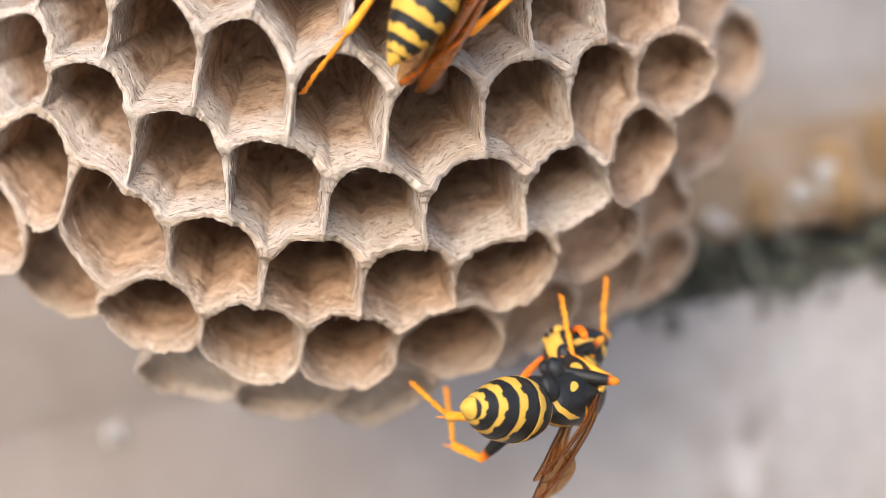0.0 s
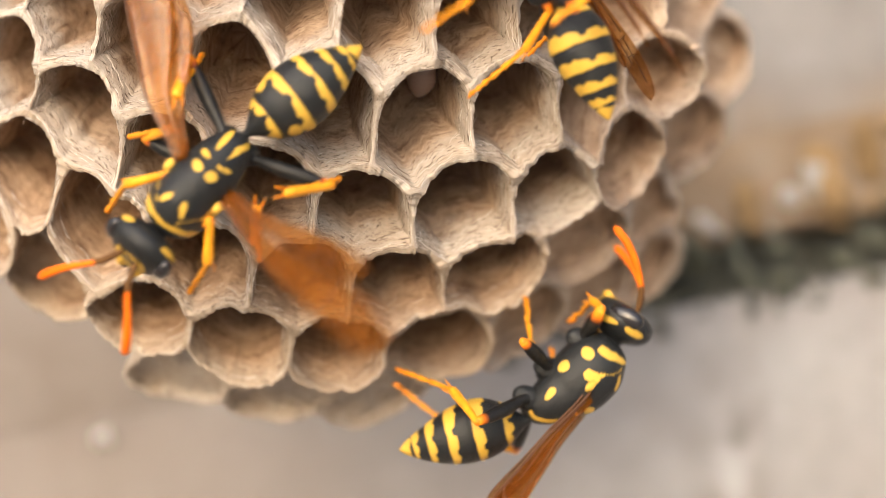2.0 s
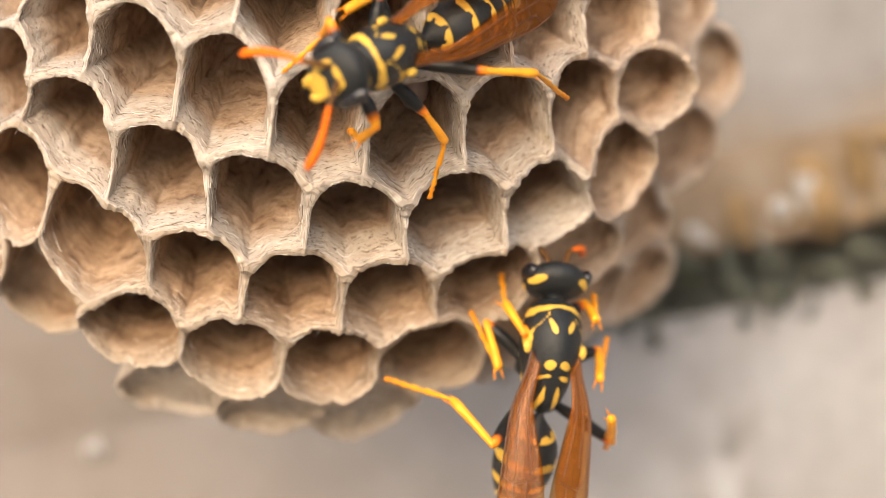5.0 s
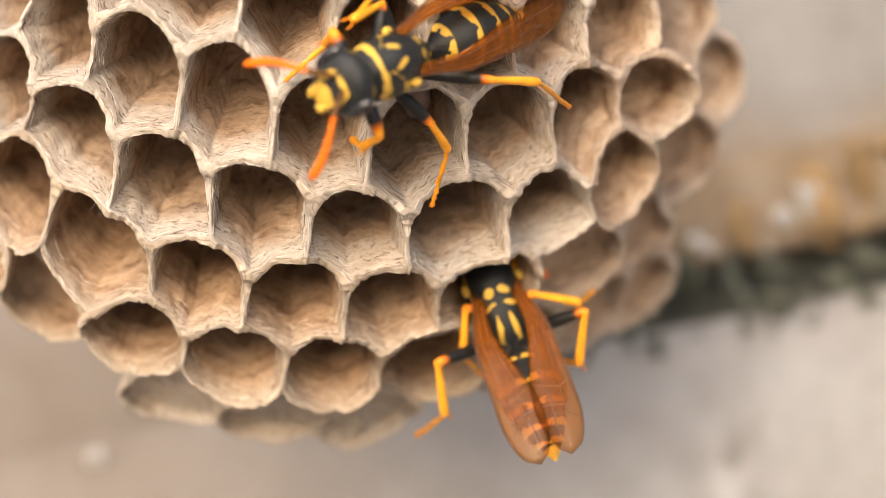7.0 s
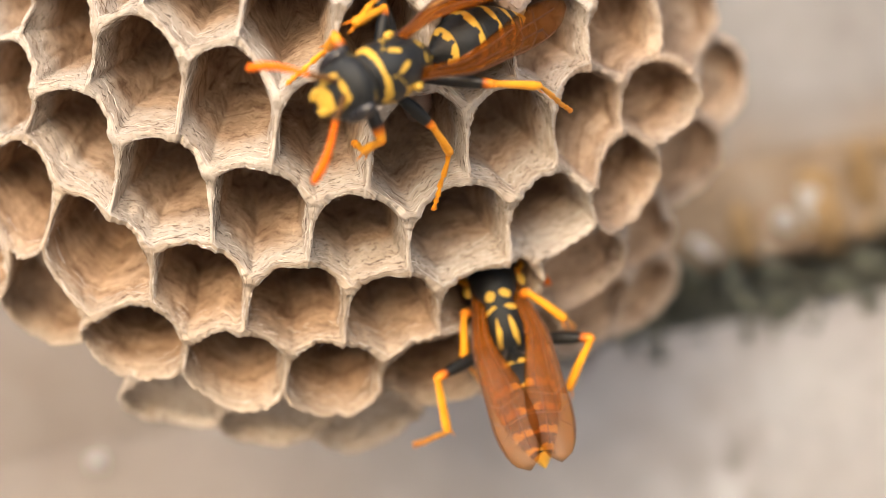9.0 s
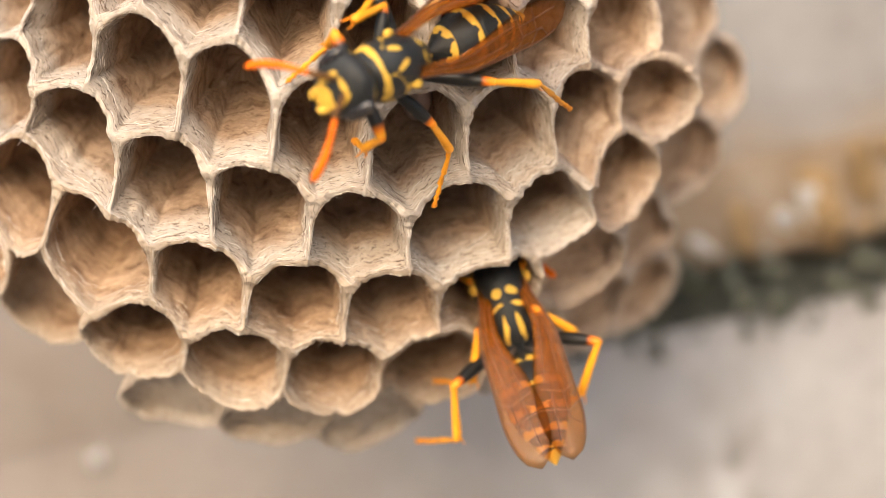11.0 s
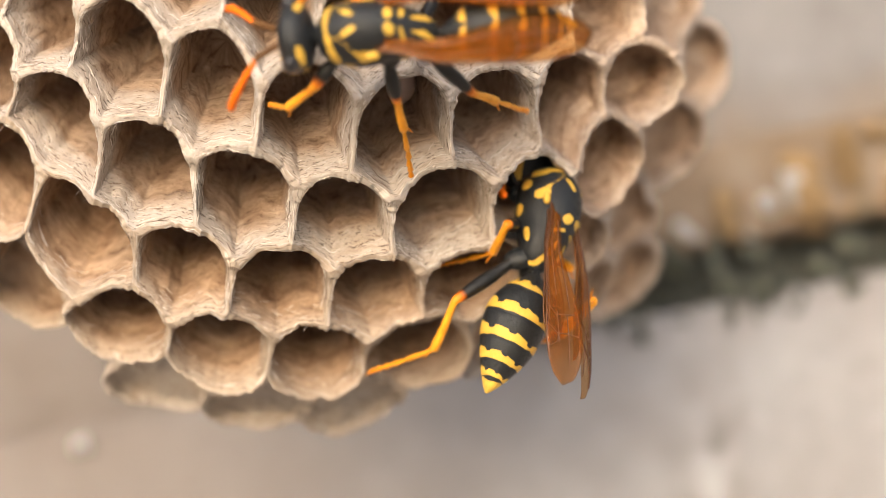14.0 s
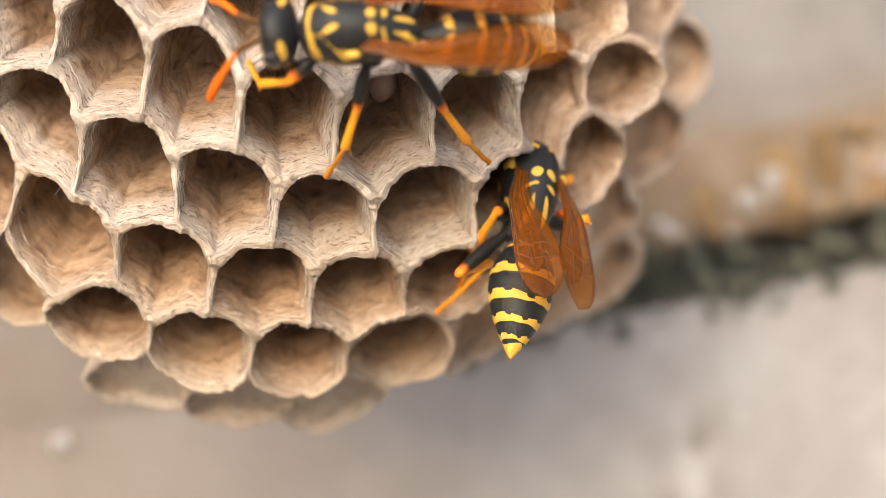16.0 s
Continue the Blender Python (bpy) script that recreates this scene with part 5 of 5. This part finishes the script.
    b_feet = {
        0: {"rhK": (-2.47, 77.00, 13.18), "rhA": (-4.59, 78.00, 10.10), "rh": (-6.09, 79.50, 8.40), "lhK": (3.05, 77.00, 12.13), "lhA": (1.23, 78.00, 10.16), "lh": (-1.68, 79.50, 8.18)},
        0.5: {"rhK": (-2.37, 77.00, 13.21), "rhA": (-4.48, 78.00, 10.12), "rh": (-6.04, 79.50, 8.47), "lhK": (2.76, 77.00, 12.15), "lhA": (1.06, 78.00, 10.18), "lh": (-1.64, 79.50, 8.25)},
        0.8: {"rhK": (-2.29, 77.00, 13.21), "rhA": (-4.40, 78.00, 10.13), "rh": (-5.89, 79.50, 8.53), "lhK": (2.71, 77.00, 12.16), "lhA": (0.88, 78.00, 10.19), "lh": (-1.55, 79.50, 8.32)},
        1: {"lhK": (3.30, 77.00, 11.91), "lhA": (3.34, 78.00, 10.73), "lh": (4.49, 79.50, 11.07), "rhK": (-1.97, 77.00, 11.90), "rhA": (-1.46, 78.00, 10.19), "rh": (0.41, 79.50, 8.76)},
        2: {"lmK": (4.89, 77.00, 11.00), "lmA": (4.36, 78.00, 9.49), "lm": (1.38, 79.50, 7.12), "lfA": (1.03, 78.00, 10.34), "lf": (-2.02, 79.50, 9.45)},
        2.5: {"lmK": (1.85, 77.00, 11.28), "lmA": (0.94, 78.00, 9.69), "lm": (-4.34, 79.50, 9.55), "lhK": (5.93, 77.00, 10.76), "lhA": (6.28, 78.00, 9.83), "lh": (6.40, 79.50, 7.98)},
        2.8: {"lmK": (1.38, 77.00, 10.79), "lmA": (0.47, 78.00, 9.33), "lm": (-4.19, 79.50, 9.59), "lhK": (4.55, 77.00, 10.54), "lhA": (6.07, 78.00, 9.47), "lh": (6.54, 79.50, 7.94)},
        3: {"lmK": (0.90, 77.00, 10.35), "lmA": (0.11, 78.00, 8.96), "lm": (-4.07, 79.50, 9.62), "lhK": (3.93, 77.00, 10.35), "lhA": (5.85, 78.00, 8.97), "lh": (6.64, 79.50, 7.92), "lfA": (-2.29, 78.00, 10.56), "lf": (-5.13, 79.50, 9.67)},
        3.2: {"lm": (-2.06, 80.66, 6.24), "lh": (6.95, 84.83, 8.10)},
        3.5: {"lm": (-0.35, 82.27, 3.87), "lh": (6.99, 84.71, 8.51)},
        3.6: {"lfA": (-3.04, 78.00, 5.84), "rfA": (-4.72, 78.00, 10.74), "lf": (-3.98, 82.00, 6.87), "lm": (0.23, 82.81, 3.08), "lmA": (1.02, 80.50, 5.92), "lh": (6.97, 83.00, 8.48), "lhA": (5.46, 80.00, 9.21), "lhK": (3.20, 78.50, 9.14), "rf": (-6.05, 78.30, 9.61), "rm": (-1.70, 77.80, 13.85), "rh": (3.47, 80.44, 15.42)},
        4: {"lfA": (-3.04, 78.00, 5.84), "rfA": (-4.72, 78.00, 10.74), "lf": (-3.98, 82.00, 6.87), "lm": (0.23, 82.81, 3.09), "lmA": (1.02, 80.50, 5.92), "lh": (6.97, 83.00, 8.48), "lhA": (5.46, 80.00, 9.21), "lhK": (3.20, 78.50, 9.14), "rf": (-6.05, 78.30, 9.61), "rm": (-1.70, 77.80, 13.86), "rh": (3.46, 80.44, 15.42)},
        6.3: {"lfA": (-3.04, 78.00, 5.85), "rfA": (-4.72, 78.00, 10.75), "lf": (-3.98, 82.00, 6.88), "lm": (0.22, 82.80, 3.09), "lmA": (1.06, 80.50, 5.92), "lh": (6.97, 83.00, 8.48), "lhA": (5.46, 80.00, 9.21), "lhK": (3.20, 78.50, 9.14), "rf": (-6.05, 78.30, 9.62), "rm": (-1.71, 77.80, 13.86), "rh": (3.46, 80.43, 15.43)},
        7: {"lfA": (-3.04, 78.00, 5.85), "rfA": (-4.72, 78.00, 10.75), "lf": (-3.99, 82.00, 6.88), "lm": (0.22, 82.80, 3.10), "lmA": (1.07, 80.50, 5.93), "lh": (6.97, 83.00, 8.48), "lhA": (5.46, 80.00, 9.21), "lhK": (3.20, 78.50, 9.14), "rf": (-6.05, 78.30, 9.62), "rm": (-1.71, 77.80, 13.86), "rh": (3.46, 80.43, 15.43)},
        9: {"lfA": (-3.02, 78.00, 5.87), "rfA": (-4.70, 78.00, 10.77), "lf": (-3.96, 82.00, 6.90), "lm": (0.25, 82.79, 3.14), "lmA": (1.10, 80.50, 5.97), "lh": (6.97, 83.00, 8.48), "lhA": (5.46, 80.00, 9.21), "lhK": (3.20, 78.50, 9.14), "rf": (-6.04, 78.29, 9.64), "rm": (-1.69, 77.80, 13.89), "rh": (3.48, 80.45, 15.43)},
        11.5: {"lfA": (-2.99, 78.00, 5.90), "rfA": (-4.67, 78.00, 10.80), "lf": (-3.93, 82.00, 6.93), "lm": (0.29, 82.77, 3.20), "lmA": (1.14, 80.50, 6.03), "lh": (6.97, 83.00, 8.48), "lhA": (5.46, 80.00, 9.21), "lhK": (3.20, 78.50, 9.14), "rf": (-6.02, 78.28, 9.66), "rm": (-1.66, 77.80, 13.93), "rh": (3.51, 80.47, 15.42)},
        13.6: {"lfA": (-2.97, 78.00, 5.92), "rfA": (-4.65, 78.00, 10.82), "lf": (-3.91, 82.00, 6.95), "lm": (0.32, 82.76, 3.25), "lmA": (1.17, 80.50, 6.08), "lh": (6.97, 83.00, 8.48), "lhA": (5.46, 80.00, 9.21), "lhK": (3.20, 78.50, 9.14), "rf": (-6.00, 78.28, 9.68), "rm": (-1.63, 77.80, 13.96), "rh": (3.54, 80.49, 15.41)},
        13.8: {"lfA": (-2.97, 78.00, 5.92), "rfA": (-4.65, 78.00, 10.83), "lf": (-3.91, 82.00, 6.95), "lm": (0.33, 82.76, 3.25), "lmA": (1.17, 80.50, 6.08), "lh": (6.97, 83.00, 8.48), "lhA": (5.46, 80.00, 9.21), "lhK": (3.20, 78.50, 9.14), "rf": (-6.00, 78.28, 9.69), "rm": (-1.63, 77.80, 13.96), "rh": (3.54, 80.49, 15.41)},
        14: {"lf": (-6.78, 79.14, 7.37), "lm": (0.12, 82.53, 3.48), "lmA": (-0.35, 79.00, 6.11), "lh": (6.27, 84.50, 7.46), "lhA": (4.16, 80.00, 7.61)},
        14.5: {"lf": (-7.53, 79.12, 7.50), "lm": (0.27, 82.56, 3.53), "lmA": (-0.29, 79.00, 6.24), "lh": (5.68, 85.50, 4.48), "lhA": (3.81, 80.00, 6.54)},
        15: {"lf": (-7.73, 79.32, 7.02), "lm": (-3.11, 81.16, 3.91), "lh": (5.45, 85.34, 4.43)},
        16: {"lf": (-6.84, 78.44, 9.22), "lm": (-3.33, 81.18, 3.77), "lh": (5.55, 85.47, 4.35)}}
    b_wings = [(0, 0, 3, 0), (1.0, 8, 3, 0), (1.3, 22, 5, 0), (1.8, 25, 5, 0), (2.2, 10, 3, 0), (3, 6, 3, -20), (3.6, 3, 17, -30), (13.6, 3, 17, -30), (14, 2, 1, -15), (16, 2, 1, -15)]
    b_heads = [(0, 0, 10, 0, 0), (3, 0, 0, 0, 0), (3.3, 0, -5, 10, 35), (3.6, 0, 2, 15, 35), (13.7, 0, 2, 15, 35), (14, 0, 10, 0, 20), (16, 0, 10, 0, 20)]
    c_rows = [
        (0, -9.32, 77.00, 21.61, 250, 0, -20, 0, 0),
        (0.7, -8.11, 77.00, 19.60, 250, 0, -20, 0, 0),
        (0.9, -7.26, 77.00, 13.22, 235, 0, -20, 0, 0),
        (1.1, -7.47, 77.00, 12.97, 235, 0, -20, 0, 0),
        (1.2, -7.58, 77.00, 8.64, 240, 0, 0, 0, 0),
        (1.3, -7.51, 77.00, 7.73, 232, 0, 0, 0, 10),
        (1.4, -5.70, 77.00, 5.27, 246, 0, 0, 0, 6),
        (1.5, -5.33, 77.00, 4.63, 248, 0, 0, 5, 14),
        (1.6, -7.27, 77.00, 4.24, 238, 0, 0, 5, 5),
        (1.8, -9.79, 77.00, 4.09, 232, 0, 0, 5, 5),
        (2, -11.17, 77.00, 2.78, 228, 0, 0, 5, 10),
        (2.2, -13.62, 77.00, 2.15, 220, 0, 0, 5, 10),
        (2.4, -11.81, 77.00, 1.26, 236, 0, 0, 5, 0),
        (2.5, -11.79, 75.00, 2.65, 228, 0, 0, 5, 0),
        (2.6, -13.01, 70.00, 6.19, 215, 0, 0, 5, 0),
        (2.7, -15.03, 63.00, 8.39, 202, 0, 0, 0, 0),
        (3, -24.04, 56.00, 10.55, 180, 0, 0, 0, 0),
        (4, -53.84, 70.00, 30.10, 180, 0, 0, 0, 0),
        (8, -56.35, 70.00, 30.76, 180, 0, 0, 0, 0),
        (16, -54.91, 70.00, 30.00, 180, 0, 0, 0, 0)]
    c_feet = {
}
    c_wings = [(0, 30, 0, 0), (1.1, 40, 0, 0), (1.3, 62, 8, 0), (1.5, 62, 0, 0), (1.6, 64, 10, 0), (1.8, 60, 0, 0, 15), (1.93, 52, 20, 0, 20), (2, 55, -5, 0, 38), (2.07, 58, -25, 0, 50), (2.2, 60, 0, 0, 20), (2.333, 40, -30, 0), (2.400, 90, 42, 0), (2.467, 40, -30, 0), (2.533, 90, 42, 0), (2.600, 40, -30, 0), (2.667, 90, 42, 0), (2.733, 40, -30, 0), (2.800, 90, 42, 0), (2.867, 40, -30, 0), (3, 60, 0, 0), (16, 60, 0, 0)]
    c_heads = [(0, 0, 0, 0, 0), (1.2, 0, -10, 0, 10), (1.5, 0, -22, 0, 20), (2, 0, -15, 0, 20), (2.6, 0, -5, 0, 10), (16, 0, 10, 0, 0)]
    move_wasp(build_wasp("black and yellow paper wasp clinging to the nest rim", 1.12, False), a_rows, a_feet, a_wings, a_heads)
    move_wasp(build_wasp("black and yellow paper wasp standing on the cells", 1.0, False), b_rows, b_feet, b_wings, b_heads)
    move_wasp(build_wasp("black and yellow paper wasp with spread wings", 1.1, True), c_rows, c_feet, c_wings, c_heads)



motions()
